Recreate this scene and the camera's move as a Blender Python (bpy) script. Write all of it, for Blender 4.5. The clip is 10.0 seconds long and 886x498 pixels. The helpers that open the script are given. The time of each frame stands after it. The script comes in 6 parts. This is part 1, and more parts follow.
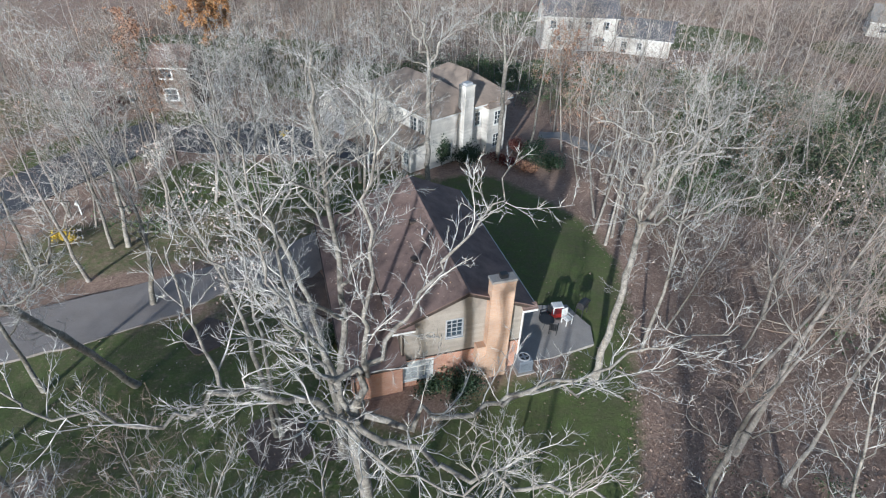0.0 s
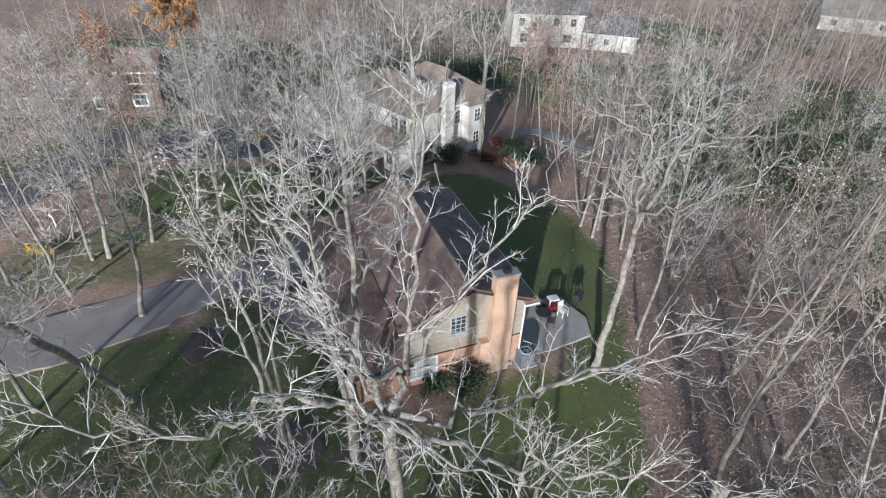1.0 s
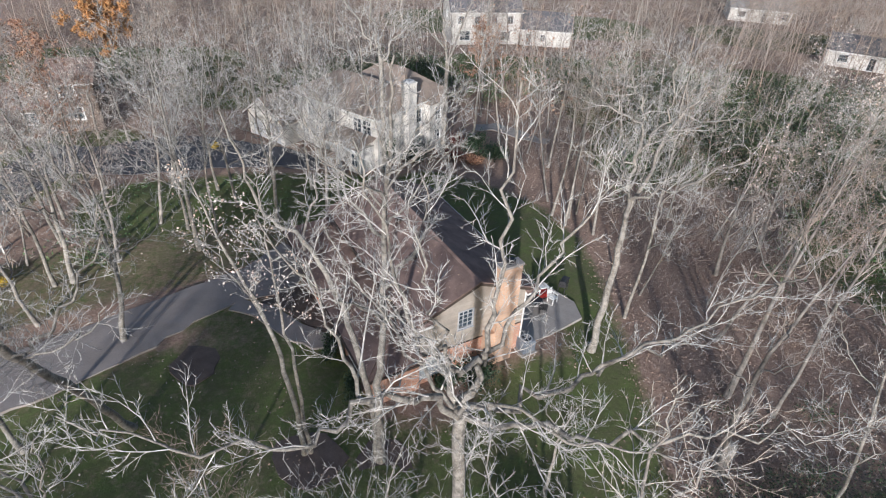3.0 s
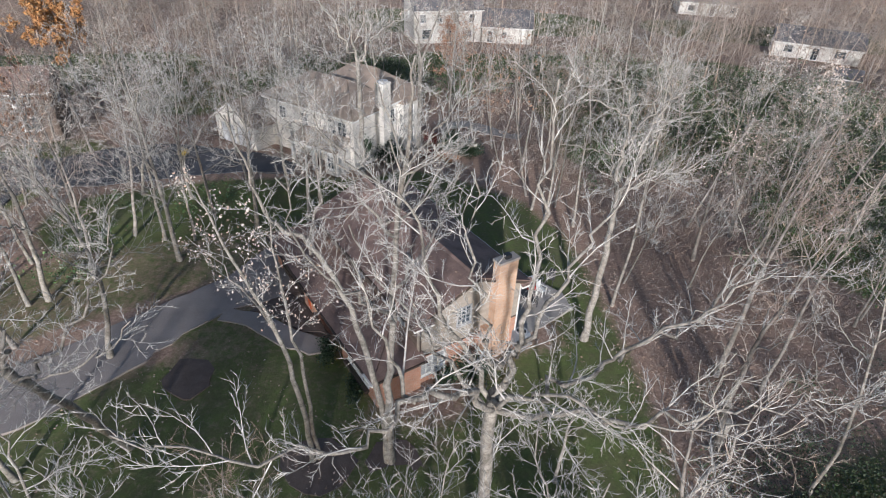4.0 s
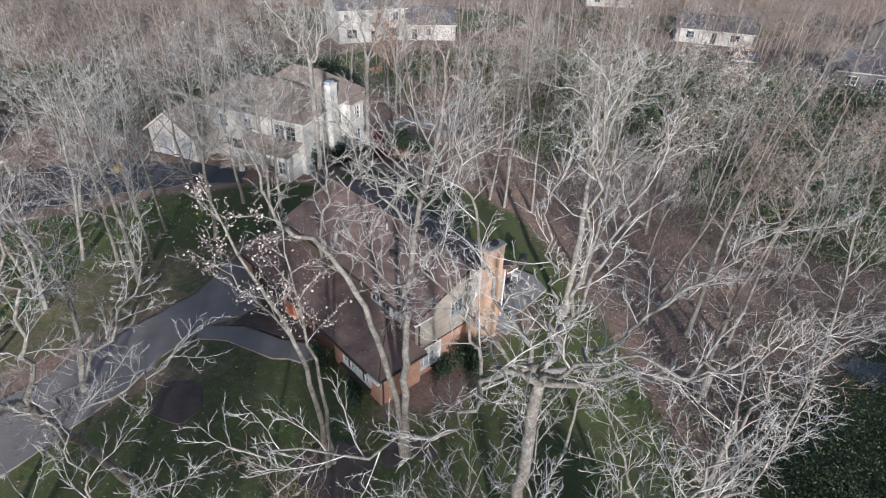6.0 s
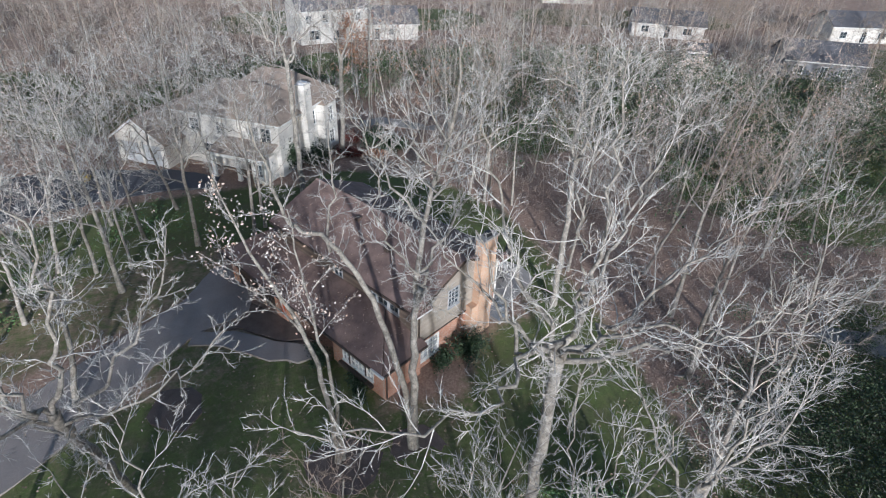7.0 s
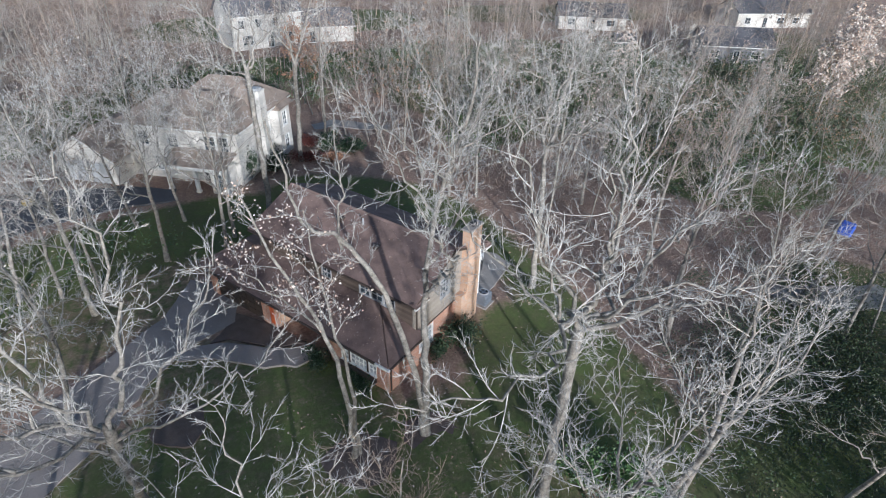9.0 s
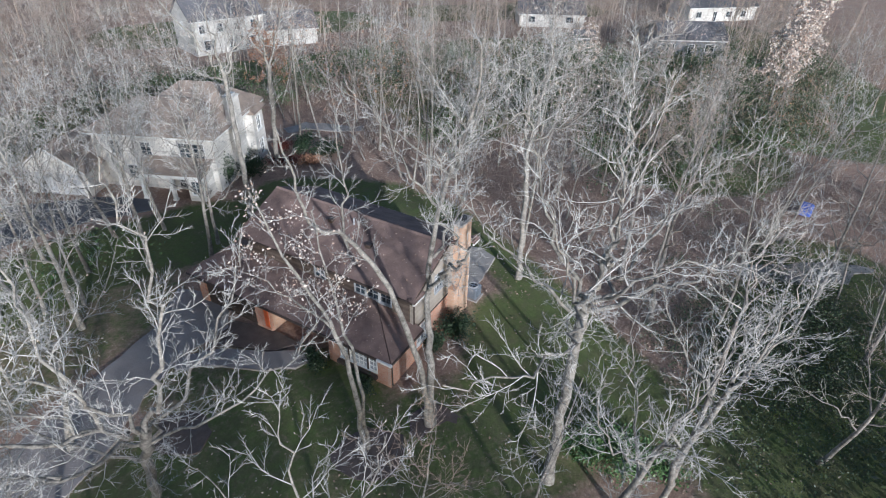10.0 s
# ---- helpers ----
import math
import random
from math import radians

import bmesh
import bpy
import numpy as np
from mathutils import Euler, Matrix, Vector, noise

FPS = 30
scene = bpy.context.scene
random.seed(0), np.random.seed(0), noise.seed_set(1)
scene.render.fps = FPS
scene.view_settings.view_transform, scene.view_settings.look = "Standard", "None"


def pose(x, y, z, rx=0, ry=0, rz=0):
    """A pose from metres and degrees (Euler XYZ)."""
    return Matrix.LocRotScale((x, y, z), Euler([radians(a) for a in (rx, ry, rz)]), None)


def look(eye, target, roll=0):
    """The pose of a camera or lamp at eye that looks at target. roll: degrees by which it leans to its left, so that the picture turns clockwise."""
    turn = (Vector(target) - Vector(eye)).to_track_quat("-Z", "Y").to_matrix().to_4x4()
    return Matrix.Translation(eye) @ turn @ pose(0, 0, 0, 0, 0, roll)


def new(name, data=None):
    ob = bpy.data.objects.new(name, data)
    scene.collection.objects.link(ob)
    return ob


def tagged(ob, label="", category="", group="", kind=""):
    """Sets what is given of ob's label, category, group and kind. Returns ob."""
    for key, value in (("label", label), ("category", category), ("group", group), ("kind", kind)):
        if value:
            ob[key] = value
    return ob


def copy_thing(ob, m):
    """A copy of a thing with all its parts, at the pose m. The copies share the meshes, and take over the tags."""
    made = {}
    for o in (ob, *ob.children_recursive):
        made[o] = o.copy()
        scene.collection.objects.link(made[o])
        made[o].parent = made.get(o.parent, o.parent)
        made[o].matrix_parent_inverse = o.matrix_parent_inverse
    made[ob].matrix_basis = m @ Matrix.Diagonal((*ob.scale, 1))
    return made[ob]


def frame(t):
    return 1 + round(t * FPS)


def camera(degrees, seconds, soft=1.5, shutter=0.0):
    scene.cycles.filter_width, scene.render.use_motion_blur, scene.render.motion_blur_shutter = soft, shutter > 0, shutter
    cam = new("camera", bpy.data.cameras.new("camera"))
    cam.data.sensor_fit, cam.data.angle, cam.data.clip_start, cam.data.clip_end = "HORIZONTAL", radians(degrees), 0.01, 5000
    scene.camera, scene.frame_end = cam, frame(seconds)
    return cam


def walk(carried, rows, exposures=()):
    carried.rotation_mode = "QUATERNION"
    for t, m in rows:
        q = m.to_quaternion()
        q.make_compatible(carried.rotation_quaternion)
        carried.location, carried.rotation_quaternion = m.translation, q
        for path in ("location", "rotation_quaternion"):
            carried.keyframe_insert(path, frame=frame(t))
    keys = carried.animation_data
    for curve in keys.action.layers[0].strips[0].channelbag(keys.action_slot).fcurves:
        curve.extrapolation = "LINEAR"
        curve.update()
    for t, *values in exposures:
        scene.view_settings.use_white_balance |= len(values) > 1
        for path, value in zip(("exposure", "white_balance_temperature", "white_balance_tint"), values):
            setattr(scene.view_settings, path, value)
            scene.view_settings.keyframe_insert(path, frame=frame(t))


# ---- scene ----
cam = camera(78.0, 10.0, soft=1.15)
# seconds, place, yaw, pitch, roll
PATH = [
    (0.0, -0.458, -23.612, 24.805, 8.37, -34.46, 2.08),
    (0.5, -1.362, -23.793, 24.757, 6.42, -34.44, 2.21),
    (1.0, -2.298, -23.958, 24.723, 4.26, -34.41, 2.16),
    (1.5, -3.226, -24.140, 24.701, 1.96, -34.30, 2.19),
    (2.0, -4.128, -24.279, 24.654, -0.07, -34.24, 2.14),
    (2.5, -5.070, -24.413, 24.629, -1.85, -34.16, 2.41),
    (4.0, -7.956, -24.473, 24.647, -8.77, -34.11, 2.48),
    (4.5, -8.900, -24.445, 24.600, -11.10, -33.99, 2.63),
    (5.0, -9.827, -24.405, 24.637, -13.45, -34.02, 2.64),
    (5.5, -10.709, -24.370, 24.615, -15.82, -33.97, 2.55),
    (7.0, -13.545, -24.294, 24.337, -22.89, -33.71, 2.36),
    (7.5, -14.484, -24.525, 24.326, -24.94, -33.60, 2.13),
    (8.0, -15.240, -24.458, 24.387, -26.92, -33.65, 2.02),
    (8.5, -15.946, -24.231, 24.422, -28.79, -33.56, 1.84),
    (9.0, -16.775, -24.001, 24.472, -30.73, -33.55, 1.90),
    (9.5, -17.658, -23.877, 24.539, -32.71, -33.51, 1.77),
    (10.0, -18.597, -23.792, 24.645, -35.08, -33.48, 1.61),
]


def aim(x, y, z, yaw, pitch, roll):
    yaw, pitch = radians(yaw), radians(pitch)
    ahead = Vector((-math.sin(yaw) * math.cos(pitch), math.cos(yaw) * math.cos(pitch), math.sin(pitch)))
    eye = Vector((x, y, z))
    return look(eye, eye + 2 * ahead, roll)


# seconds, stops, kelvin, tint
EXPOSURES = [(0.0, 0.43, 5530, 6), (2.5, 0.41, 5830, 11), (5.0, 0.28, 5850, 12), (7.5, 0.33, 5480, 9), (10.0, 0.37, 5460, 9)]
walk(cam, [(t, aim(*row)) for t, *row in PATH], EXPOSURES)

# ---- light ----
SUN_AZ = math.atan2(-0.17, -0.985)
SUN_EL = radians(14)
sun_dir = Vector((math.sin(SUN_AZ) * math.cos(SUN_EL), math.cos(SUN_AZ) * math.cos(SUN_EL), math.sin(SUN_EL)))
sun_data = bpy.data.lights.new("sun", "SUN")
sun_data.energy, sun_data.angle, sun_data.color = 5.0, radians(1.2), (1.0, 0.92, 0.82)
sun = new("sun", sun_data)
sun.matrix_world = look(sun_dir * 120, (0, 0, 0))
world = bpy.data.worlds.new("world")
scene.world = world
world.use_nodes = True
wn = world.node_tree
sky = wn.nodes.new("ShaderNodeTexSky")
sky.sky_type, sky.sun_disc = "NISHITA", False
sky.sun_elevation, sky.sun_rotation = SUN_EL, SUN_AZ
wn.nodes["Background"].inputs["Strength"].default_value = 0.105
wn.links.new(sky.outputs["Color"], wn.nodes["Background"].inputs["Color"])


# ---- materials ----
def shader(name):
    m = bpy.data.materials.new(name)
    m.use_nodes = True
    t = m.node_tree
    return m, t, t.nodes["Principled BSDF"]


def add(t, kind, **values):
    n = t.nodes.new(kind)
    for key, value in values.items():
        n.inputs[key].default_value = value
    return n


def ramp(t, source, stops):
    r = t.nodes.new("ShaderNodeValToRGB")
    while len(r.color_ramp.elements) < len(stops):
        r.color_ramp.elements.new(0.5)
    for e, (at, c) in zip(r.color_ramp.elements, stops):
        e.position, e.color = at, (*c, 1)
    t.links.new(source, r.inputs["Fac"])
    return r


def mix(t, fac, a, b, blend="MIX"):
    n = t.nodes.new("ShaderNodeMix")
    n.data_type, n.blend_type = "RGBA", blend
    for value, slot in ((fac, 0), (a, 6), (b, 7)):
        if isinstance(value, (int, float)):
            n.inputs[slot].default_value = value
        elif isinstance(value, tuple):
            n.inputs[slot].default_value = (*value, 1)
        else:
            t.links.new(value, n.inputs[slot])
    return n.outputs[2]


def noise_of(t, coord, scale, detail=4.0, rough=0.6):
    n = add(t, "ShaderNodeTexNoise", Scale=scale, Detail=detail, Roughness=rough)
    t.links.new(coord, n.inputs["Vector"])
    return n.outputs["Fac"]


def bumped(t, b, height, strength=0.4, distance=0.02):
    n = add(t, "ShaderNodeBump", Strength=strength, Distance=distance)
    t.links.new(height, n.inputs["Height"])
    t.links.new(n.outputs["Normal"], b.inputs["Normal"])


def surface(name, dark, light, coarse=0.6, fine=9.0, rough=0.85, bump=0.4, metal=0.0, spread=(0.3, 0.7), vary=0.0):
    """Two colours mixed at two scales, with fine relief."""
    m, t, b = shader(name)
    co = t.nodes.new("ShaderNodeTexCoord").outputs["Object"]
    a, f = noise_of(t, co, coarse), noise_of(t, co, fine, 6, 0.7)
    big = ramp(t, a, [(spread[0], dark), (spread[1], light)]).outputs["Color"]
    small = ramp(t, f, [(0.25, tuple(0.7 * v for v in dark)), (0.75, tuple(min(1, 1.2 * v) for v in light))]).outputs["Color"]
    c = mix(t, 0.45, big, small)
    if vary:
        info = t.nodes.new("ShaderNodeObjectInfo")
        hsv = t.nodes.new("ShaderNodeHueSaturation")
        mr = add(t, "ShaderNodeMapRange", **{"To Min": 1 - vary, "To Max": 1 + vary})
        t.links.new(info.outputs["Random"], mr.inputs["Value"])
        t.links.new(mr.outputs["Result"], hsv.inputs["Value"])
        t.links.new(c, hsv.inputs["Color"])
        c = hsv.outputs["Color"]
    t.links.new(c, b.inputs["Base Color"])
    b.inputs["Roughness"].default_value, b.inputs["Metallic"].default_value = rough, metal
    bumped(t, b, f, bump)
    return m


def leafy(name, colours, rough=0.75):
    """Each leaf takes a colour of its own."""
    m, t, b = shader(name)
    g = t.nodes.new("ShaderNodeNewGeometry")
    n = len(colours)
    r = ramp(t, g.outputs["Random Per Island"], [((i + 0.5) / n, c) for i, c in enumerate(colours)])
    t.links.new(r.outputs["Color"], b.inputs["Base Color"])
    b.inputs["Roughness"].default_value = rough
    return m


def brickwork(name, c1, c2, mortar, width=0.21, height=0.075, weather=0.35):
    m, t, b = shader(name)
    co = t.nodes.new("ShaderNodeTexCoord").outputs["Object"]
    sep, com = t.nodes.new("ShaderNodeSeparateXYZ"), t.nodes.new("ShaderNodeCombineXYZ")
    t.links.new(co, sep.inputs[0])
    t.links.new(sep.outputs["X"], com.inputs["X"])
    t.links.new(sep.outputs["Z"], com.inputs["Y"])
    br = add(t, "ShaderNodeTexBrick", Scale=1.0, **{"Mortar Size": 0.008, "Brick Width": width, "Row Height": height, "Bias": -0.2})
    br.inputs["Color1"].default_value, br.inputs["Color2"].default_value, br.inputs["Mortar"].default_value = (*c1, 1), (*c2, 1), (*mortar, 1)
    t.links.new(com.outputs[0], br.inputs["Vector"])
    big = ramp(t, noise_of(t, co, 1.3), [(0.3, (0.65, 0.6, 0.58)), (0.7, (1.15, 1.1, 1.05))]).outputs["Color"]
    c = mix(t, weather, br.outputs["Color"], big, "MULTIPLY")
    t.links.new(c, b.inputs["Base Color"])
    b.inputs["Roughness"].default_value = 0.9
    bumped(t, b, br.outputs["Fac"], -0.5, 0.01)
    return m


def banded(name, dark, light, pitch, axis="Z", rough=0.85, mottle=0.5, strength=0.5):
    """Boards or courses of one pitch along an axis, with random mottling."""
    m, t, b = shader(name)
    co = t.nodes.new("ShaderNodeTexCoord").outputs["Object"]
    sep = t.nodes.new("ShaderNodeSeparateXYZ")
    t.links.new(co, sep.inputs[0])
    f = add(t, "ShaderNodeMath")
    f.operation = "MULTIPLY"
    f.inputs[1].default_value = 1 / pitch
    t.links.new(sep.outputs[axis], f.inputs[0])
    saw = t.nodes.new("ShaderNodeMath")
    saw.operation = "FRACT"
    t.links.new(f.outputs[0], saw.inputs[0])
    row = t.nodes.new("ShaderNodeMath")
    row.operation = "FLOOR"
    t.links.new(f.outputs[0], row.inputs[0])
    wn_ = t.nodes.new("ShaderNodeTexWhiteNoise")
    wn_.noise_dimensions = "1D"
    t.links.new(row.outputs[0], wn_.inputs["W"])
    base = ramp(t, wn_.outputs["Value"], [(0.0, dark), (1.0, light)]).outputs["Color"]
    big = ramp(t, noise_of(t, co, 0.8, 6, 0.7), [(0.32, (0.55, 0.52, 0.52)), (0.5, (0.95, 0.92, 0.9)), (0.68, (1.35, 1.3, 1.27))]).outputs["Color"]
    fine = ramp(t, noise_of(t, co, 14, 5, 0.75), [(0.3, (0.7, 0.7, 0.7)), (0.7, (1.2, 1.2, 1.2))]).outputs["Color"]
    c = mix(t, mottle, mix(t, 0.6, base, fine, "MULTIPLY"), big, "MULTIPLY")
    t.links.new(c, b.inputs["Base Color"])
    b.inputs["Roughness"].default_value = rough
    bumped(t, b, saw.outputs[0], strength, 0.02)
    return m


def glassy(name, tint=(0.05, 0.07, 0.09), rough=0.08):
    m, t, b = shader(name)
    co = t.nodes.new("ShaderNodeTexCoord").outputs["Object"]
    r = ramp(t, noise_of(t, co, 0.8), [(0.35, tuple(0.5 * v for v in tint)), (0.65, tint)])
    t.links.new(r.outputs["Color"], b.inputs["Base Color"])
    b.inputs["Roughness"].default_value = rough
    b.inputs["IOR"].default_value = 1.6
    return m


def twigs(name, tints, fine=6.0):
    """Twigs whose hue drifts from tree to tree and along the wood."""
    m, t, b = shader(name)
    co = t.nodes.new("ShaderNodeTexCoord").outputs["Object"]
    geo = t.nodes.new("ShaderNodeNewGeometry").outputs["Position"]
    info = t.nodes.new("ShaderNodeObjectInfo").outputs["Random"]
    drift = add(t, "ShaderNodeMath")
    drift.operation = "MULTIPLY_ADD"
    t.links.new(noise_of(t, geo, 0.07, 3, 0.6), drift.inputs[0])
    drift.inputs[1].default_value = 1.6
    t.links.new(info, drift.inputs[2])
    turn = add(t, "ShaderNodeMath")
    turn.operation = "FRACT"
    t.links.new(drift.outputs[0], turn.inputs[0])
    n = len(tints)
    hue = ramp(t, turn.outputs[0], [((i + 0.5) / n, c) for i, c in enumerate(tints)]).outputs["Color"]
    grain = ramp(t, noise_of(t, co, fine, 5, 0.7), [(0.34, (0.5, 0.48, 0.46)), (0.64, (1.3, 1.3, 1.3))]).outputs["Color"]
    t.links.new(mix(t, 0.75, hue, grain, "MULTIPLY"), b.inputs["Base Color"])
    b.inputs["Roughness"].default_value = 0.85
    return m


BARK = surface("pale_bark", (0.085, 0.075, 0.063), (0.36, 0.335, 0.30), 4.0, 16, 0.9, 1.0, spread=(0.36, 0.62), vary=0.15)
TWIG = surface("pale_twig", (0.125, 0.117, 0.107), (0.63, 0.61, 0.58), 2.2, 9, 0.85, 0.2, spread=(0.34, 0.57), vary=0.15)
WOOD_BARK = surface("grey_brown_bark", (0.085, 0.075, 0.066), (0.36, 0.33, 0.30), 2.5, 12, 0.9, 0.9, spread=(0.36, 0.62), vary=0.25)
WOOD_TWIG = twigs("brown_twig", [(0.36, 0.29, 0.25), (0.46, 0.42, 0.38), (0.40, 0.30, 0.26), (0.38, 0.37, 0.31), (0.52, 0.48, 0.44), (0.34, 0.26, 0.20)])
BRICK = brickwork("orange_brick", (0.42, 0.20, 0.13), (0.52, 0.29, 0.20), (0.46, 0.40, 0.35))
TAN_BRICK = brickwork("tan_chimney_brick", (0.52, 0.33, 0.22), (0.58, 0.40, 0.29), (0.50, 0.43, 0.37))
SIDING = banded("beige_siding", (0.33, 0.295, 0.255), (0.385, 0.345, 0.30), 0.2, "Z", 0.8, 0.35)
WHITE_SIDING = banded("white_siding", (0.62, 0.60, 0.565), (0.71, 0.69, 0.65), 0.18, "Z", 0.7, 0.35)
BROWN_SIDING = banded("brown_siding", (0.10, 0.075, 0.06), (0.15, 0.115, 0.095), 0.2, "Z", 0.8, 0.35)
# strong mottle: uneven shingle tone, and dappled twig shade put into the colour
SHINGLE = banded("brown_shingle", (0.185, 0.13, 0.115), (0.285, 0.206, 0.182), 0.075, "Z", 0.95, 0.85)
TAN_SHINGLE = banded("tan_shingle", (0.30, 0.242, 0.20), (0.41, 0.342, 0.286), 0.085, "Z", 0.95, 0.55)
PALE_SHINGLE = banded("pale_grey_shingle", (0.30, 0.29, 0.28), (0.40, 0.39, 0.38), 0.085, "Z", 0.95, 0.4)
GREY_SHINGLE = banded("grey_shingle", (0.12, 0.12, 0.135), (0.18, 0.18, 0.195), 0.085, "Z", 0.95, 0.4)
SLATE_SIDING = banded("slate_siding", (0.17, 0.18, 0.20), (0.24, 0.25, 0.275), 0.2, "Z", 0.8, 0.4)
WHITE = surface("white_paint", (0.66, 0.66, 0.65), (0.80, 0.80, 0.79), 1.5, 20, 0.6, 0.1)
DARK_TRIM = surface("dark_brown_trim", (0.045, 0.032, 0.026), (0.075, 0.055, 0.045), 1.5, 20, 0.6, 0.1)
GREY_PAINT = surface("grey_paint", (0.33, 0.34, 0.36), (0.46, 0.47, 0.49), 2, 20, 0.5, 0.15)
METAL = surface("galvanised_metal", (0.17, 0.195, 0.235), (0.28, 0.31, 0.35), 2, 30, 0.45, 0.15, 0.4)
BLACK = surface("black_plastic", (0.015, 0.015, 0.017), (0.035, 0.035, 0.038), 3, 30, 0.5, 0.1)
GLASS = glassy("window_glass")
# pale pane colour; on the gable window it stands in for a reflection
PALE_GLASS = glassy("pale_pane_glass", (0.55, 0.58, 0.60), 0.15)
ORANGE = surface("orange_paint", (0.55, 0.10, 0.03), (0.68, 0.15, 0.05), 2, 12, 0.6, 0.1)
RED = surface("red_plastic", (0.50, 0.03, 0.025), (0.62, 0.05, 0.04), 3, 20, 0.45, 0.1)
BLUE = surface("blue_plastic", (0.02, 0.07, 0.45), (0.04, 0.12, 0.6), 2, 12, 0.5, 0.1)
ASPHALT = surface("worn_asphalt", (0.20, 0.177, 0.168), (0.315, 0.282, 0.268), 0.5, 16, 0.95, 0.5)
DARK_ASPHALT = surface("dark_asphalt", (0.06, 0.063, 0.075), (0.11, 0.112, 0.125), 0.5, 16, 0.9, 0.5)
CONCRETE = surface("old_concrete", (0.24, 0.22, 0.205), (0.40, 0.375, 0.355), 0.9, 18, 0.95, 0.4)
MULCH = surface("mulch", (0.075, 0.058, 0.05), (0.16, 0.125, 0.11), 1.5, 22, 1.0, 1.0)
PALE_PATCH = surface("pale_patch_grey", (0.20, 0.19, 0.18), (0.38, 0.36, 0.34), 1.5, 10, 0.9, 0.6, vary=0.2)
LITTER = leafy("fallen_leaves", [(0.26, 0.17, 0.12), (0.44, 0.33, 0.26), (0.34, 0.23, 0.165), (0.58, 0.49, 0.42), (0.17, 0.115, 0.088), (0.40, 0.30, 0.24)], 0.8)
DRY_LEAF = leafy("pale_dry_leaves", [(0.55, 0.47, 0.41), (0.72, 0.67, 0.62), (0.44, 0.30, 0.22), (0.62, 0.53, 0.47)], 0.6)
ORANGE_LEAF = leafy("orange_leaves", [(0.36, 0.17, 0.06), (0.46, 0.24, 0.09), (0.28, 0.13, 0.055), (0.40, 0.25, 0.12)])
BROWN_LEAF = leafy("rusty_leaves", [(0.32, 0.17, 0.10), (0.40, 0.24, 0.15), (0.24, 0.12, 0.08)])
IVY = leafy("dark_ivy", [(0.025, 0.045, 0.022), (0.045, 0.075, 0.03), (0.06, 0.09, 0.035), (0.05, 0.045, 0.03)], 0.6)
RED_LEAF = leafy("dark_red_leaves", [(0.10, 0.025, 0.02), (0.14, 0.04, 0.03), (0.07, 0.02, 0.018)])
EVERGREEN = leafy("evergreen_leaves", [(0.016, 0.036, 0.017), (0.03, 0.058, 0.022), (0.022, 0.045, 0.026), (0.045, 0.07, 0.03)], 0.6)
GREEN_LEAF = leafy("green_leaves", [(0.05, 0.11, 0.03), (0.09, 0.17, 0.05), (0.06, 0.13, 0.05), (0.13, 0.19, 0.075)], 0.6)
EVERGREEN_MIX = leafy("honeysuckle_leaves", [(0.045, 0.07, 0.03), (0.07, 0.10, 0.045), (0.06, 0.08, 0.045), (0.11, 0.115, 0.065)], 0.6)
YELLOW_LEAF = leafy("yellow_leaves", [(0.55, 0.38, 0.03), (0.7, 0.5, 0.06), (0.45, 0.33, 0.05)])


def ground_material():
    m, t, b = shader("lawn_and_leaf_litter")
    co = t.nodes.new("ShaderNodeTexCoord").outputs["Object"]
    at = t.nodes.new("ShaderNodeAttribute")
    at.attribute_name = "grass"
    speck = noise_of(t, co, 5.5, 6, 0.8)
    patch = noise_of(t, co, 0.35, 5, 0.65)
    clump = noise_of(t, co, 1.1, 5, 0.7)
    litter = mix(t, 0.5, ramp(t, speck, [(0.32, (0.115, 0.073, 0.054)), (0.5, (0.31, 0.208, 0.158)), (0.66, (0.57, 0.445, 0.355))]).outputs["Color"],
                 mix(t, 0.5, ramp(t, patch, [(0.35, (0.185, 0.118, 0.086)), (0.65, (0.41, 0.28, 0.216))]).outputs["Color"],
                     ramp(t, clump, [(0.35, (0.125, 0.088, 0.064)), (0.5, (0.28, 0.188, 0.146)), (0.66, (0.41, 0.30, 0.236))]).outputs["Color"]))
    turf = mix(t, 0.6, ramp(t, speck, [(0.35, (0.044, 0.062, 0.02)), (0.55, (0.105, 0.132, 0.042)), (0.75, (0.23, 0.21, 0.11))]).outputs["Color"],
               mix(t, 0.5, ramp(t, patch, [(0.34, (0.135, 0.112, 0.07)), (0.5, (0.108, 0.122, 0.045)), (0.68, (0.13, 0.185, 0.046))]).outputs["Color"],
                   ramp(t, clump, [(0.36, (0.15, 0.12, 0.078)), (0.5, (0.098, 0.112, 0.04)), (0.62, (0.12, 0.168, 0.042))]).outputs["Color"]))
    edge = add(t, "ShaderNodeMath")
    edge.operation = "MULTIPLY_ADD"
    t.links.new(noise_of(t, co, 1.6, 6, 0.75), edge.inputs[0])
    edge.inputs[1].default_value = 0.9
    t.links.new(at.outputs["Fac"], edge.inputs[2])
    cut = add(t, "ShaderNodeMapRange", **{"From Min": 0.78, "From Max": 1.12})
    t.links.new(edge.outputs[0], cut.inputs["Value"])
    t.links.new(mix(t, cut.outputs["Result"], litter, turf), b.inputs["Base Color"])
    b.inputs["Roughness"].default_value = 1.0
    bumped(t, b, speck, 0.9, 0.06)
    return m


GROUND = ground_material()


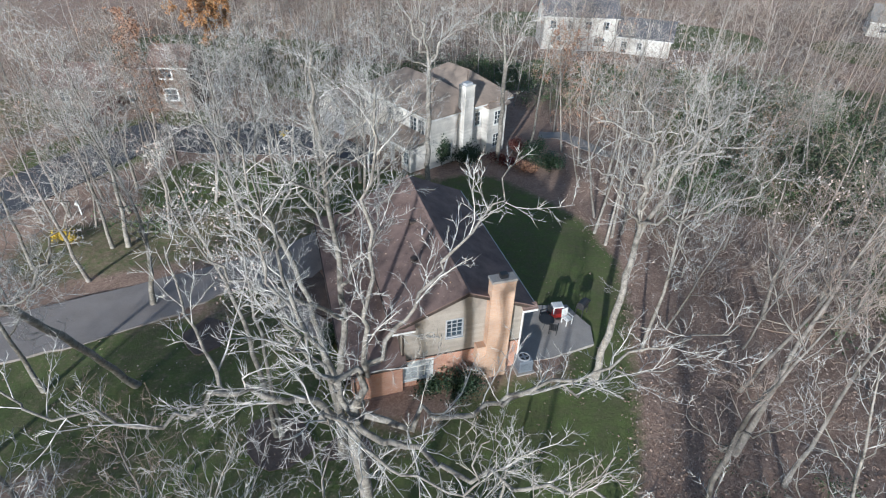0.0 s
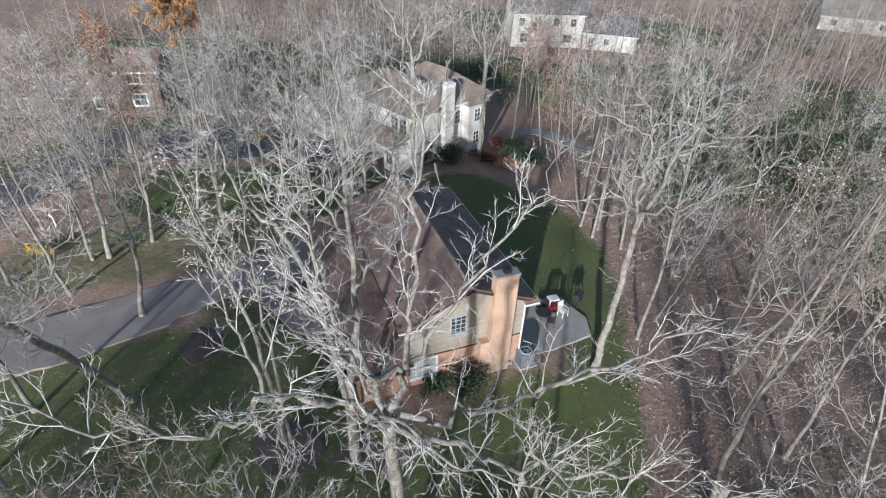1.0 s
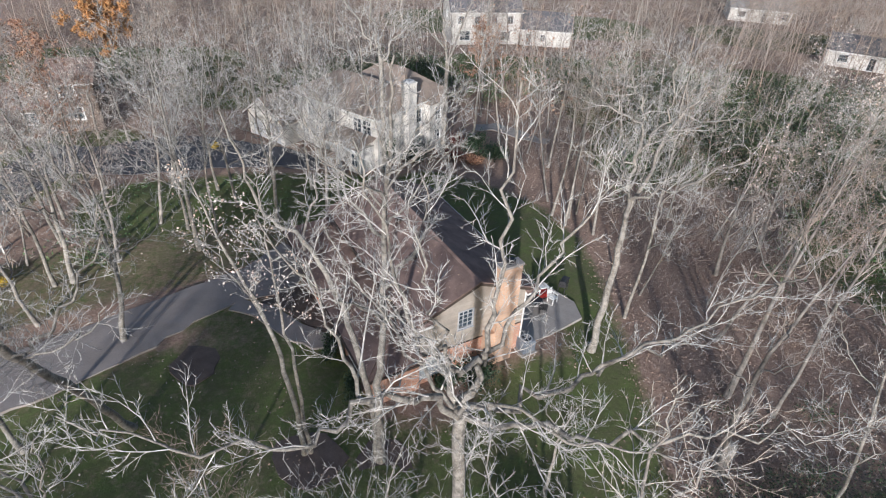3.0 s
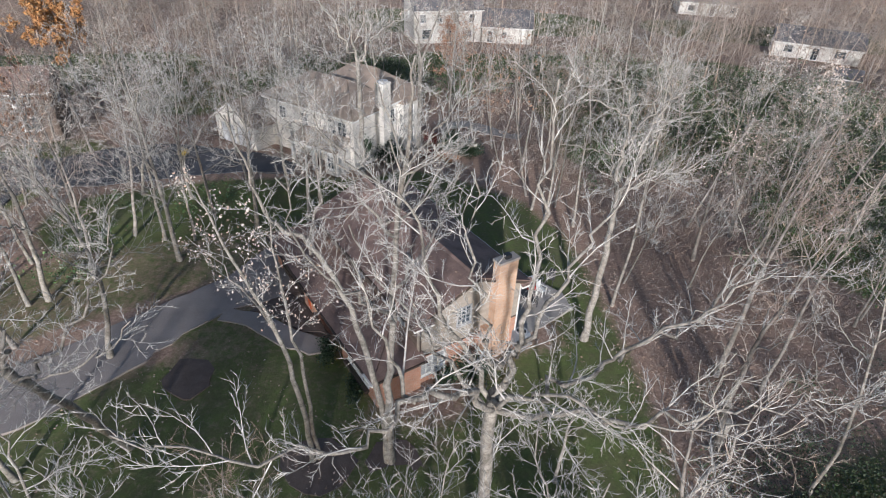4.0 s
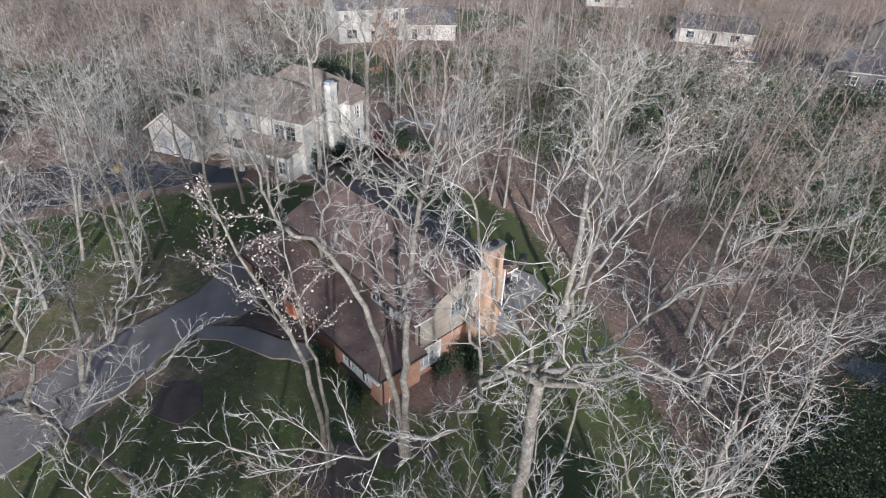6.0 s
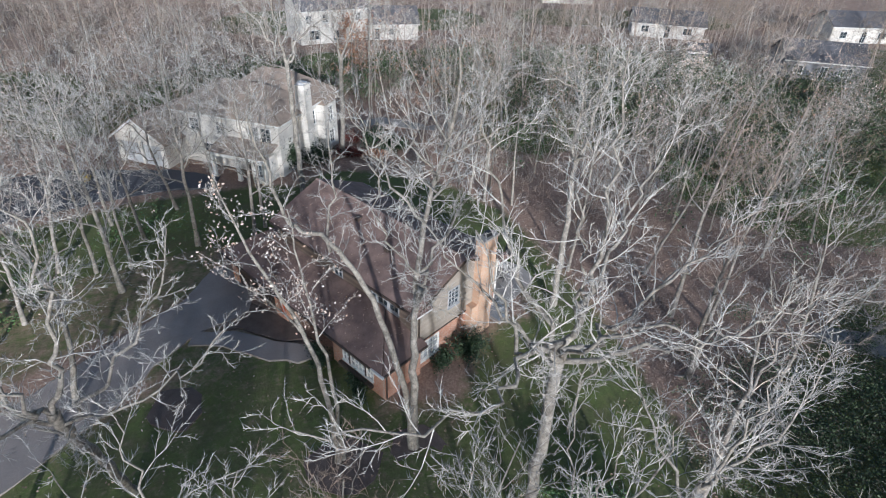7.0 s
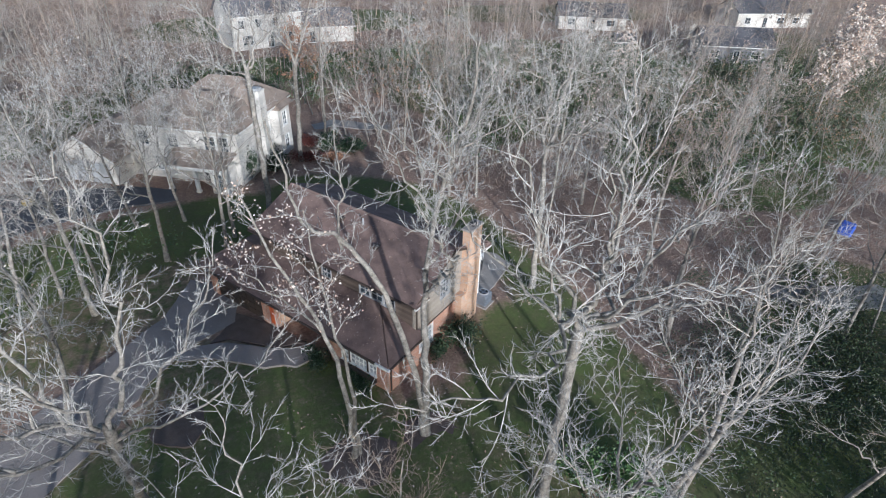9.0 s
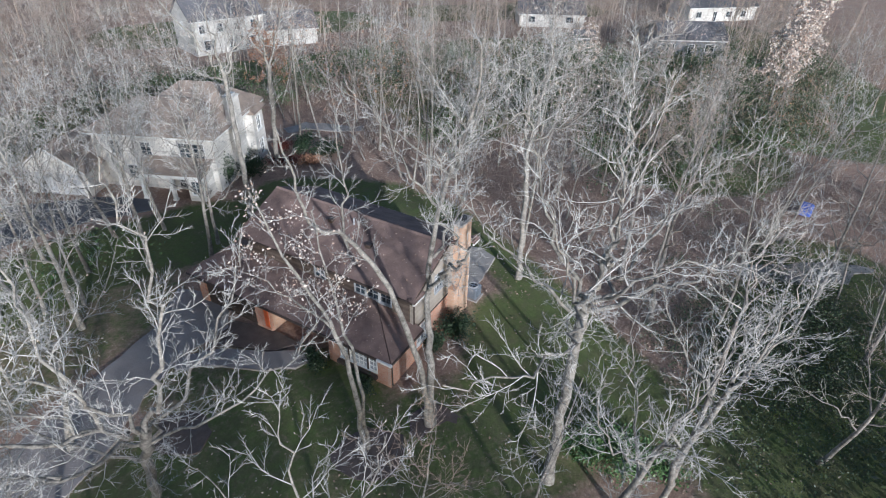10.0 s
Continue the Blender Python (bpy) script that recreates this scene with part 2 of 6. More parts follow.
# ---- mesh helpers ----
class Geo:
    """Gathers boxes, prisms and tubes for one mesh."""

    def __init__(self):
        self.v, self.f = [], []

    def box(self, x0, x1, y0, y1, z0, z1, m=None):
        n = len(self.v)
        pts = [(x, y, z) for z in (z0, z1) for y in (y0, y1) for x in (x0, x1)]
        self.v += [tuple(m @ Vector(p)) for p in pts] if m else pts
        self.f += [tuple(n + i for i in q) for q in ((0, 2, 3, 1), (4, 5, 7, 6), (0, 1, 5, 4), (2, 6, 7, 3), (0, 4, 6, 2), (1, 3, 7, 5))]
        return self

    def prism(self, ring, offset):
        """A closed ring of points, pushed along offset."""
        n, k = len(self.v), len(ring)
        self.v += [tuple(p) for p in ring] + [tuple(Vector(p) + Vector(offset)) for p in ring]
        self.f += [tuple(range(n + k - 1, n - 1, -1)), tuple(range(n + k, n + 2 * k))]
        self.f += [(n + i, n + (i + 1) % k, n + k + (i + 1) % k, n + k + i) for i in range(k)]
        return self

    def lathe(self, profile, sides=16, centre=(0, 0), cap=True):
        n = len(self.v)
        for r, z in profile:
            self.v += [(centre[0] + r * math.cos(2 * math.pi * i / sides), centre[1] + r * math.sin(2 * math.pi * i / sides), z) for i in range(sides)]
        for j in range(len(profile) - 1):
            for i in range(sides):
                a, b = n + j * sides + i, n + j * sides + (i + 1) % sides
                self.f.append((a, b, b + sides, a + sides))
        if cap:
            self.f.append(tuple(range(n + sides - 1, n - 1, -1)))
            self.f.append(tuple(range(n + (len(profile) - 1) * sides, n + len(profile) * sides)))
        return self

    def pipe(self, pts, r, sides=6):
        v, f = tube(np.array(pts, float), np.full(len(pts), r), sides)
        n = len(self.v)
        self.v += [tuple(p) for p in v]
        self.f += [tuple(int(i) + n for i in q) for q in f]
        return self

    def mesh(self, name, bevel=0.0):
        me = bpy.data.meshes.new(name)
        me.from_pydata(self.v, [], self.f)
        bm = bmesh.new()
        bm.from_mesh(me)
        bmesh.ops.recalc_face_normals(bm, faces=bm.faces)
        if bevel:
            bmesh.ops.bevel(bm, geom=[e for e in bm.edges if e.calc_face_angle(0) > 0.6], offset=bevel, segments=1, affect="EDGES", profile=0.5)
        bm.to_mesh(me)
        bm.free()
        return me


def part(name, geo, material, parent=None, label="", bevel=0.0, m=None):
    me = geo if isinstance(geo, bpy.types.Mesh) else geo.mesh(name, bevel)
    if not me.materials:
        me.materials.append(material)
    ob = new(name, me)
    if parent:
        ob.parent = parent
    if m:
        ob.matrix_basis = m
    return tagged(ob, label)


def thing(name, label, category, m=None, group="", kind=""):
    ob = new(name)
    ob.empty_display_size = 0.3
    if m:
        ob.matrix_basis = m
    return tagged(ob, label, category, group, kind)


ARRAYS = {}     # points and faces of tree meshes, for joining


def quick_mesh(name, verts, quads, smooth=False, tris=None):
    """A mesh from arrays of points, four-cornered and three-cornered faces."""
    me = bpy.data.meshes.new(name)
    verts, quads = np.asarray(verts, np.float32), np.asarray(quads, np.int32)
    me.vertices.add(len(verts))
    me.vertices.foreach_set("co", verts.ravel())
    tris = np.zeros((0, 3), np.int32) if tris is None else np.asarray(tris, np.int32)
    me.loops.add(quads.size + tris.size)
    me.loops.foreach_set("vertex_index", np.concatenate([quads.ravel(), tris.ravel()]))
    me.polygons.add(len(quads) + len(tris))
    me.polygons.foreach_set("loop_start", np.concatenate([np.arange(len(quads), dtype=np.int32) * 4, quads.size + np.arange(len(tris), dtype=np.int32) * 3]).astype(np.int32))
    if smooth:
        me.polygons.foreach_set("use_smooth", np.ones(len(quads) + len(tris), bool))
    ARRAYS[me.name] = verts, quads, tris
    me.update(calc_edges=True)
    return me


def tube(pts, radii, sides):
    """Rings of points round a line, and the faces between them."""
    d = np.gradient(pts, axis=0)
    d /= np.linalg.norm(d, axis=1, keepdims=True) + 1e-9
    ref = np.array((0.31, 0.95, 0.05)) if abs(d[0, 2]) > 0.8 else np.array((0.05, 0.1, 0.99))
    a = np.cross(d, ref)
    a /= np.linalg.norm(a, axis=1, keepdims=True) + 1e-9
    b = np.cross(d, a)
    w = np.arange(sides) * (2 * np.pi / sides)
    v = pts[:, None] + radii[:, None, None] * (np.cos(w)[None, :, None] * a[:, None] + np.sin(w)[None, :, None] * b[:, None])
    n = len(pts)
    i, j = np.meshgrid(np.arange(n - 1), np.arange(sides), indexing="ij")
    i, j = i.ravel(), j.ravel()
    k = (j + 1) % sides
    return v.reshape(-1, 3), np.stack([i * sides + j, i * sides + k, (i + 1) * sides + k, (i + 1) * sides + j], 1)


class Wood:
    """Gathers the tubes of a tree."""

    def __init__(self):
        self.v, self.f, self.t, self.n = [], [], [np.zeros((0, 3), int)], 0

    def spike(self, p, d, length, r):
        """A straight fine twig ending in a point."""
        a = unit(np.cross(d, (0.31, 0.55, 0.77)))
        b = np.cross(d, a)
        self.v.append(np.array((p + r * a, p + r * (0.87 * b - 0.5 * a), p - r * (0.87 * b + 0.5 * a), p + d * length)))
        self.t.append(self.n + np.array(((0, 1, 3), (1, 2, 3), (2, 0, 3))))
        self.n += 4

    def tube(self, pts, radii, sides):
        v, f = tube(pts, radii, sides)
        self.v.append(v)
        self.f.append(f + self.n)
        self.n += len(v)

    def mesh(self, name):
        return quick_mesh(name, np.concatenate(self.v), np.concatenate(self.f), True, np.concatenate(self.t))


def unit(v):
    return v / (np.linalg.norm(v) + 1e-9)


def wander(rng, p, d, length, r, steps, bend, lift, tip=0.25):
    """A crooked tapering line from p along d."""
    pts = [p]
    curl = rng.normal(0, 0.3 * bend, 3) + (0, 0, lift)
    for i in range(steps):
        if rng.random() < 0.25:
            curl = rng.normal(0, 0.4 * bend, 3) + (0, 0, lift)
        d = unit(d + rng.normal(0, 1.15 * bend, 3) + curl)
        p = p + d * (length / steps)
        pts.append(p)
    s = np.linspace(0, 1, steps + 1)
    return np.array(pts), r * (1 - (1 - tip) * s ** 0.85)


def offshoots(rng, pts, spacing, first, spread, ends=True):
    """Starting points along a line: place, direction, share of the way, width there."""
    seg = np.linalg.norm(np.diff(pts, axis=0), axis=1)
    total = seg.sum()
    cum = np.concatenate([[0], np.cumsum(seg)])
    s = first * total + spacing * rng.uniform(0.2, 1.0)
    out = []
    turn = rng.uniform(0, 6.3)
    while s < total * 0.98:
        i = min(np.searchsorted(cum, s) - 1, len(seg) - 1)
        f = (s - cum[i]) / (seg[i] + 1e-9)
        p = pts[i] * (1 - f) + pts[i + 1] * f
        d = unit(pts[i + 1] - pts[i])
        side = unit(np.cross(d, unit(rng.normal(0, 1, 3)))) if rng.random() < 0.4 else None
        if side is None:
            turn += 2.4 + rng.normal(0, 0.5)
            a = unit(np.cross(d, (0.2, 0.13, 0.97)))
            side = np.cos(turn) * a + np.sin(turn) * np.cross(d, a)
        ang = radians(rng.uniform(*spread))
        out.append((p, unit(np.cos(ang) * d + np.sin(ang) * side), s / total, i + f))
        s += spacing * rng.uniform(0.6, 1.4)
    return out


def ramify(rng, wood, pts, radii, level, spec, tips):
    """Branches, twigs and fine twigs on a limb."""
    if level >= len(spec):
        return
    spacing, lo, hi, steps, sides, bend, lift, spread, first = spec[level]
    for p, d, s, at in offshoots(rng, pts, spacing, first, spread):
        r0 = np.interp(at, np.arange(len(radii)), radii)
        length = rng.uniform(lo, hi) * (1.15 - 0.55 * s)
        r = max(0.0075 if len(spec) > 2 else 0.011, min(0.55 * r0, 0.0105 * length + 0.0035))
        if steps == 1 and level == len(spec) - 1:
            d = unit(d + (0, 0, lift))
            wood.spike(p, d, length, 1.2 * r)
            tips.append(p + d * length)
            continue
        q, rr = wander(rng, p, d, length, r, steps, bend, lift)
        wood.tube(q, np.maximum(rr, 0.005 if len(spec) > 2 else 0.011), sides)
        ramify(rng, wood, q, rr, level + 1, spec, tips)
        if level == len(spec) - 1:
            tips.append(q[-1])


# spacing, shortest, longest, steps, sides, bend, lift, spread, first
HERO = [(0.62, 0.9, 3.3, 5, 4, 0.15, 0.07, (30, 62), 0.12), (0.25, 0.35, 1.15, 3, 3, 0.20, 0.08, (28, 60), 0.12), (0.085, 0.10, 0.44, 1, 3, 0.2, 0.30, (22, 60), 0.10)]
OPEN = [(0.62, 0.9, 2.9, 4, 3, 0.16, 0.08, (30, 62), 0.10), (0.31, 0.35, 1.1, 2, 3, 0.22, 0.08, (28, 62), 0.12), (0.11, 0.12, 0.48, 1, 3, 0.2, 0.30, (22, 60), 0.08)]
LACE = [(0.36, 0.7, 2.3, 4, 3, 0.15, 0.08, (30, 66), 0.10), (0.20, 0.3, 0.95, 2, 3, 0.20, 0.08, (28, 64), 0.12), (0.07, 0.10, 0.38, 1, 3, 0.2, 0.30, (22, 60), 0.10)]
DENSE = [(0.46, 0.9, 2.8, 4, 3, 0.15, 0.08, (30, 64), 0.10), (0.25, 0.35, 1.1, 2, 3, 0.20, 0.08, (28, 62), 0.12), (0.085, 0.10, 0.42, 1, 3, 0.2, 0.30, (22, 60), 0.10)]
COPSE = [(0.66, 0.8, 2.4, 3, 3, 0.2, 0.06, (32, 68), 0.1), (0.36, 0.35, 1.1, 1, 3, 0.25, 0.06, (30, 66), 0.1), (0.18, 0.16, 0.6, 1, 3, 0.2, 0.25, (25, 65), 0.05)]
SPARSE = [(0.8, 0.8, 2.4, 2, 3, 0.22, 0.04, (35, 70), 0.1), (0.40, 0.4, 1.1, 1, 3, 0.2, 0.06, (32, 68), 0.1), (0.18, 0.2, 0.65, 1, 3, 0.2, 0.2, (28, 66), 0.05)]
FAR = [(0.52, 0.7, 2.0, 1, 3, 0.3, 0.04, (35, 78), 0.05), (0.28, 0.3, 1.0, 1, 3, 0.2, 0.2, (32, 72), 0.1)]


def smooth_line(points, steps):
    """A smooth line through a few points."""
    p = np.array(points, float)
    p = np.vstack([2 * p[0] - p[1], p, 2 * p[-1] - p[-2]])
    out = []
    for i in range(1, len(p) - 2):
        for s in np.arange(steps) / steps:
            a, b, c, d = p[i - 1:i + 3]
            out.append(0.5 * (2 * b + (c - a) * s + (2 * a - 5 * b + 4 * c - d) * s * s + (3 * b - a - 3 * c + d) * s ** 3))
    out.append(p[-2])
    return np.array(out)


def leaf_quads(rng, places, size, flat=0.0):
    """A small four-cornered leaf at each place, turned at random."""
    n = len(places)
    a = rng.normal(0, 1, (n, 3))
    a[:, 2] *= 1 - flat
    a /= np.linalg.norm(a, axis=1, keepdims=True) + 1e-9
    b = rng.normal(0, 1, (n, 3))
    b[:, 2] *= 1 - flat
    b -= a * (a * b).sum(1, keepdims=True)
    b /= np.linalg.norm(b, axis=1, keepdims=True) + 1e-9
    s = rng.uniform(size[0], size[1], (n, 1))
    a, b, p = a * s, b * s * 0.6, np.asarray(places)
    v = np.stack([p - a, p - 0.1 * a + b, p + a, p - 0.1 * a - b], 1).reshape(-1, 3)
    return v, np.arange(4 * n).reshape(-1, 4)


def tree(name, base, limbs, seed, label, spec=HERO, bark=None, twig=None, leaves=0, leaf_mat=None, leaf_size=(0.04, 0.07), group="", category="tree"):
    """A bare tree of given main stems: each a few points (from its base) with a first and a last width."""
    rng = np.random.default_rng(seed)
    trunk, crown, tips = Wood(), Wood(), []
    for points, r0, r1 in limbs:
        line = smooth_line(points, 5 if spec in (HERO, OPEN, DENSE, LACE) else 3)
        long = float(np.linalg.norm(np.diff(line, axis=0), axis=1).sum())
        line[1:-1] += rng.normal(0, min(0.05, 0.3 * r0) + min(0.09, 0.012 * long) * (points[0][2] > 0), line[1:-1].shape)
        rr = (0.66 if points[0][2] > 0 else 0.74) * (r1 + (r0 - r1) * np.linspace(1, 0, len(line)) ** (1.4 if points[0][2] > 0 else 1.0))
        if points[0][2] <= 0:
            rr[0] *= 1.35
        trunk.tube(line, rr, (9 if spec in (HERO, OPEN, DENSE, LACE) else 6) if r0 > 0.12 else (6 if spec in (HERO, OPEN, DENSE, LACE) else 4))
        ramify(rng, crown, line, rr, 0, [(s[0], s[1], s[2], *s[3:8], 0.55 if points[0][2] <= 0 else s[8]) if i == 0 else s for i, s in enumerate(spec)], tips)
    ob = thing(name, label, category, pose(*base), group)
    part("trunk", trunk.mesh("trunk"), bark or BARK, ob)
    part("crown", crown.mesh("crown"), twig or TWIG, ob)
    if leaves:
        picks = np.array(tips)[rng.integers(0, len(tips), leaves)] + rng.normal(0, 0.12, (leaves, 3))
        v, q = leaf_quads(rng, picks, leaf_size)
        part("leaves", quick_mesh("leaves", v, q), leaf_mat or DRY_LEAF, ob)
    return ob


def random_limbs(rng, height, r, fork=0.5, count=7, reach=0.32, lean=0.04, rise=(35, 60)):
    """Main stems for a woodland tree."""
    top = np.array((rng.normal(0, lean) * height, rng.normal(0, lean) * height, height))
    mid = top * 0.5 + np.array((*rng.normal(0, 0.035 * height, 2), 0))
    limbs = [([(0, 0, -0.2), tuple(mid), tuple(top)], r, 0.03)]
    line = smooth_line([(0, 0, -0.2), mid, top], 6)
    turn = rng.uniform(0, 6.3)
    for i in range(count):
        s = fork + (0.93 - fork) * (i + rng.uniform(0, 0.8)) / count
        p = np.array([np.interp(s * (len(line) - 1), np.arange(len(line)), line[:, k]) for k in range(3)])
        turn += 2.4 + rng.normal(0, 0.4)
        up = radians(rng.uniform(*rise))
        length = height * reach * rng.uniform(0.7, 1.15) * (1.25 - 0.75 * s)
        d = np.array((math.cos(turn) * math.cos(up), math.sin(turn) * math.cos(up), math.sin(up)))
        q = p + d * length * 0.5 + rng.normal(0, 0.09 * length, 3)
        e = p + d * length + np.array((0, 0, 0.15 * length)) + rng.normal(0, 0.08 * length, 3)
        limbs.append(([tuple(p), tuple(q), tuple(e)], 0.40 * r * (1.35 - s), 0.016))
    return limbs


# ---- ground ----
TURN = radians(26)          # the brick house's turn
WU, WW = Vector((-math.sin(TURN), math.cos(TURN))), Vector((-math.cos(TURN), -math.sin(TURN)))


def at_house(u, w):
    p = WU * u + WW * w
    return p.x, p.y


def near_line(x, y, pts):
    """Distance from points to a broken line."""
    best = np.full(np.shape(x), 1e9)
    for (ax, ay), (bx, by) in zip(pts[:-1], pts[1:]):
        dx, dy = bx - ax, by - ay
        s = np.clip(((x - ax) * dx + (y - ay) * dy) / (dx * dx + dy * dy), 0, 1)
        best = np.minimum(best, np.hypot(x - ax - s * dx, y - ay - s * dy))
    return best


LAWNS = [  # line, half width, strength
    ([(2.2, -12), (3.2, -5)], 3.0, 1.05),
    ([(-2, -9), (2, -4)], 3.0, 0.75),
    ([(3, 9), (2, 16), (-4, 21)], 3.6, 1.0),
    ([(5.0, 8), (4.6, 13)], 2.2, 1.0),
    ([(5.6, -4), (6.0, 2), (6.2, 9)], 0.9, 0.95),
    ([(-28, -9), (-20, -4), (-13, -3)], 4.2, 0.68),
    ([(-16, -12), (-10, -9), (-4, -10)], 4.0, 0.66),
    ([(-14, 2), (-19, 4)], 1.5, 0.6),
    ([(-34, 6), (-26, 10), (-20, 13)], 3.6, 0.55),
    ([(-30, 18), (-20, 20), (-12, 20)], 3.8, 1.0),
    ([(-45, 20), (-40, 30)], 5, 0.7),
    ([(6, -21), (14, -17), (26, -13)], 5, 0.42),
    ([(-2, 97), (32, 94)], 10, 1.1),
    ([(4, 64), (26, 62)], 6, 1.0),
    ([(-60, 60), (-40, 62)], 8, 0.8),
    ([(60, 90), (90, 80)], 9, 0.7),
]


GREENS = [  # green floor under the trees
    ([(38, 10), (60, 32)], 11, 0.95),
    ([(7, -20), (14, -17), (26, -13)], 5, 0.8),
    ([(24, 42), (48, 56)], 9, 0.95),
    ([(20, 30), (34, 30)], 6, 0.85),
    ([(64, 6), (96, 40)], 14, 0.85),
    ([(-30, 50), (-6, 60)], 7, 0.66),
    ([(-62, 20), (-56, 46)], 6, 0.6),
]


def grass_at(x, y, green=()):
    g = np.zeros(np.shape(x))
    for pts, half, strength in (*LAWNS, *green):
        g = np.maximum(g, strength * np.clip(1.0 - (near_line(x, y, pts) - half) / 2.4, 0, 1))
    return g


def build_ground():
    xs = np.concatenate([[-1500, -700, -320, -160, -110], np.arange(-80, 125.1, 1.0), [140, 170, 240, 400, 800, 1500]])
    ys = np.concatenate([[-1500, -600, -250, -120, -70], np.arange(-45, 150.1, 1.0), [165, 190, 250, 400, 800, 1500]])
    gx, gy = np.meshgrid(xs, ys, indexing="ij")
    z = 0.05 * np.sin(gx * 0.7 + 1.3 * np.sin(gy * 0.41)) + 0.04 * np.sin(gy * 0.9 + gx * 0.33) - 0.06
    n = len(ys)
    i, j = np.meshgrid(np.arange(len(xs) - 1), np.arange(n - 1), indexing="ij")
    i, j = i.ravel(), j.ravel()
    quads = np.stack([i * n + j, (i + 1) * n + j, (i + 1) * n + j + 1, i * n + j + 1], 1)
    me = quick_mesh("ground", np.stack([gx, gy, z], -1).reshape(-1, 3), quads, True)
    a = me.attributes.new("grass", "FLOAT", "POINT")
    a.data.foreach_set("value", grass_at(gx, gy, GREENS).ravel().astype(np.float32))
    me.materials.append(GROUND)
    tagged(new("ground", me), "green lawn giving way to brown leaf litter under bare trees", "ground", kind="structure")


build_ground()


def slab(name, outline, top, depth, material, label, category, kind="structure", jitter=0.08, seed=1):
    """A flat sheet with a slightly ragged outline."""
    rng = np.random.default_rng(seed)
    ring = []
    for a, b in zip(outline, outline[1:] + outline[:1]):
        k = max(1, int(math.dist(a, b) / 0.8))
        ring += [(a[0] + (b[0] - a[0]) * i / k + rng.normal(0, jitter), a[1] + (b[1] - a[1]) * i / k + rng.normal(0, jitter)) for i in range(k)]
    g = Geo().prism([(x, y, top - depth) for x, y in ring], (0, 0, depth))
    return tagged(part(name, g, material), label, category, kind=kind)


slab("driveway", [(-46, -8.6), (-38, -5.4), (-33, -1.9), (-28.5, 1.5), (-23, 5.7), (-18.6, 9.0), (-16.3, 12.6), (-13.4, 9.6), (-14.6, 6.4), (-17.6, 5.4), (-20.2, 3.1), (-22.5, 0.2), (-26, -2.9), (-30, -5.5), (-38, -10), (-46, -13)],
     0.05, 0.3, ASPHALT, "worn grey asphalt driveway curving up to the garage", "driveway", jitter=0.06)
slab("front_walk", [(-17.9, 5.5), (-15.4, 4.6), (-13.2, 2.9), (-11.4, 1.9), (-10.7, 0.8), (-12.2, 0.6), (-14.4, 1.9), (-16.4, 3.5), (-18.3, 4.4)],
     0.065, 0.3, ASPHALT, "grey paved walk curving to the front door", "path", jitter=0.06)
slab("house_bed", [(-16.4, 5.0), (-14.2, 7.2), (-12.0, 4.4), (-10.9, 2.2), (-13.2, 3.2), (-15.2, 4.8)], 0.045, 0.3, MULCH, "dark brown mulch bed between drive and house", "flower bed")
slab("patio", [at_house(*p) for p in ((0.4, -1.3), (0.2, -3.4), (0.6, -6.6), (2.2, -7.2), (4.6, -6.6), (5.2, -4.2), (5.0, -1.3))], 0.06, 0.3, CONCRETE, "grey concrete patio beside the brick house", "patio", jitter=0.05)
slab("neighbour_driveway", [(-40, 24.5), (-33, 24.2), (-26, 25.8), (-20, 26.6), (-15.6, 25.8), (-15.2, 28), (-19.4, 30.8), (-24, 32.2), (-28, 33.6), (-33, 33.4), (-40, 30)], 0.05, 0.3, DARK_ASPHALT, "dark asphalt driveway in front of the white house", "driveway", jitter=0.1)
slab("street", [(-62, -40), (-50, -14), (-44, 2), (-40, 18), (-38, 30), (-44, 31), (-47, 18), (-51, 3), (-57, -12), (-70, -40)], 0.055, 0.3, DARK_ASPHALT, "dark asphalt street at the edge of the plots", "road", jitter=0.1)
# matt sheet in place of a stream; reflected sky is put into its pale colour
slab("old_paving", [(20.2, -8.2), (21.8, -8.0), (24.2, -9.6), (26.6, -10.6), (29.6, -12.2), (30.2, -14.2), (26.4, -13.6), (23.4, -11.9), (20.8, -10.0)], 0.05, 0.3, PALE_PATCH, "pale grey-blue sheet for a stream in the wood, sky reflection in its colour", "paving", jitter=0.2)
slab("garden_path", [(1.2, 36.8), (3.6, 37.0), (6.6, 34.4), (9.2, 33.0), (9.8, 34.4), (7.4, 36.2), (4.4, 39.2), (1.4, 38.6)], 0.05, 0.3, CONCRETE, "pale grey stone path at the edge of the wood", "path", jitter=0.15)
for ring_at, ring_r in (((-19.0, -0.7), 1.5), ((-11.1, -7.2), 1.75), ((-7.5, -7.4), 1.3)):
    k = [(ring_at[0] + ring_r * math.cos(a * 0.5236), ring_at[1] + ring_r * math.sin(a * 0.5236)) for a in range(12)]
    slab("mulch_ring", k, -0.02, 0.3, MULCH, "round bed of brown mulch at a tree's foot", "flower bed", jitter=0.17, seed=int(ring_r * 10))


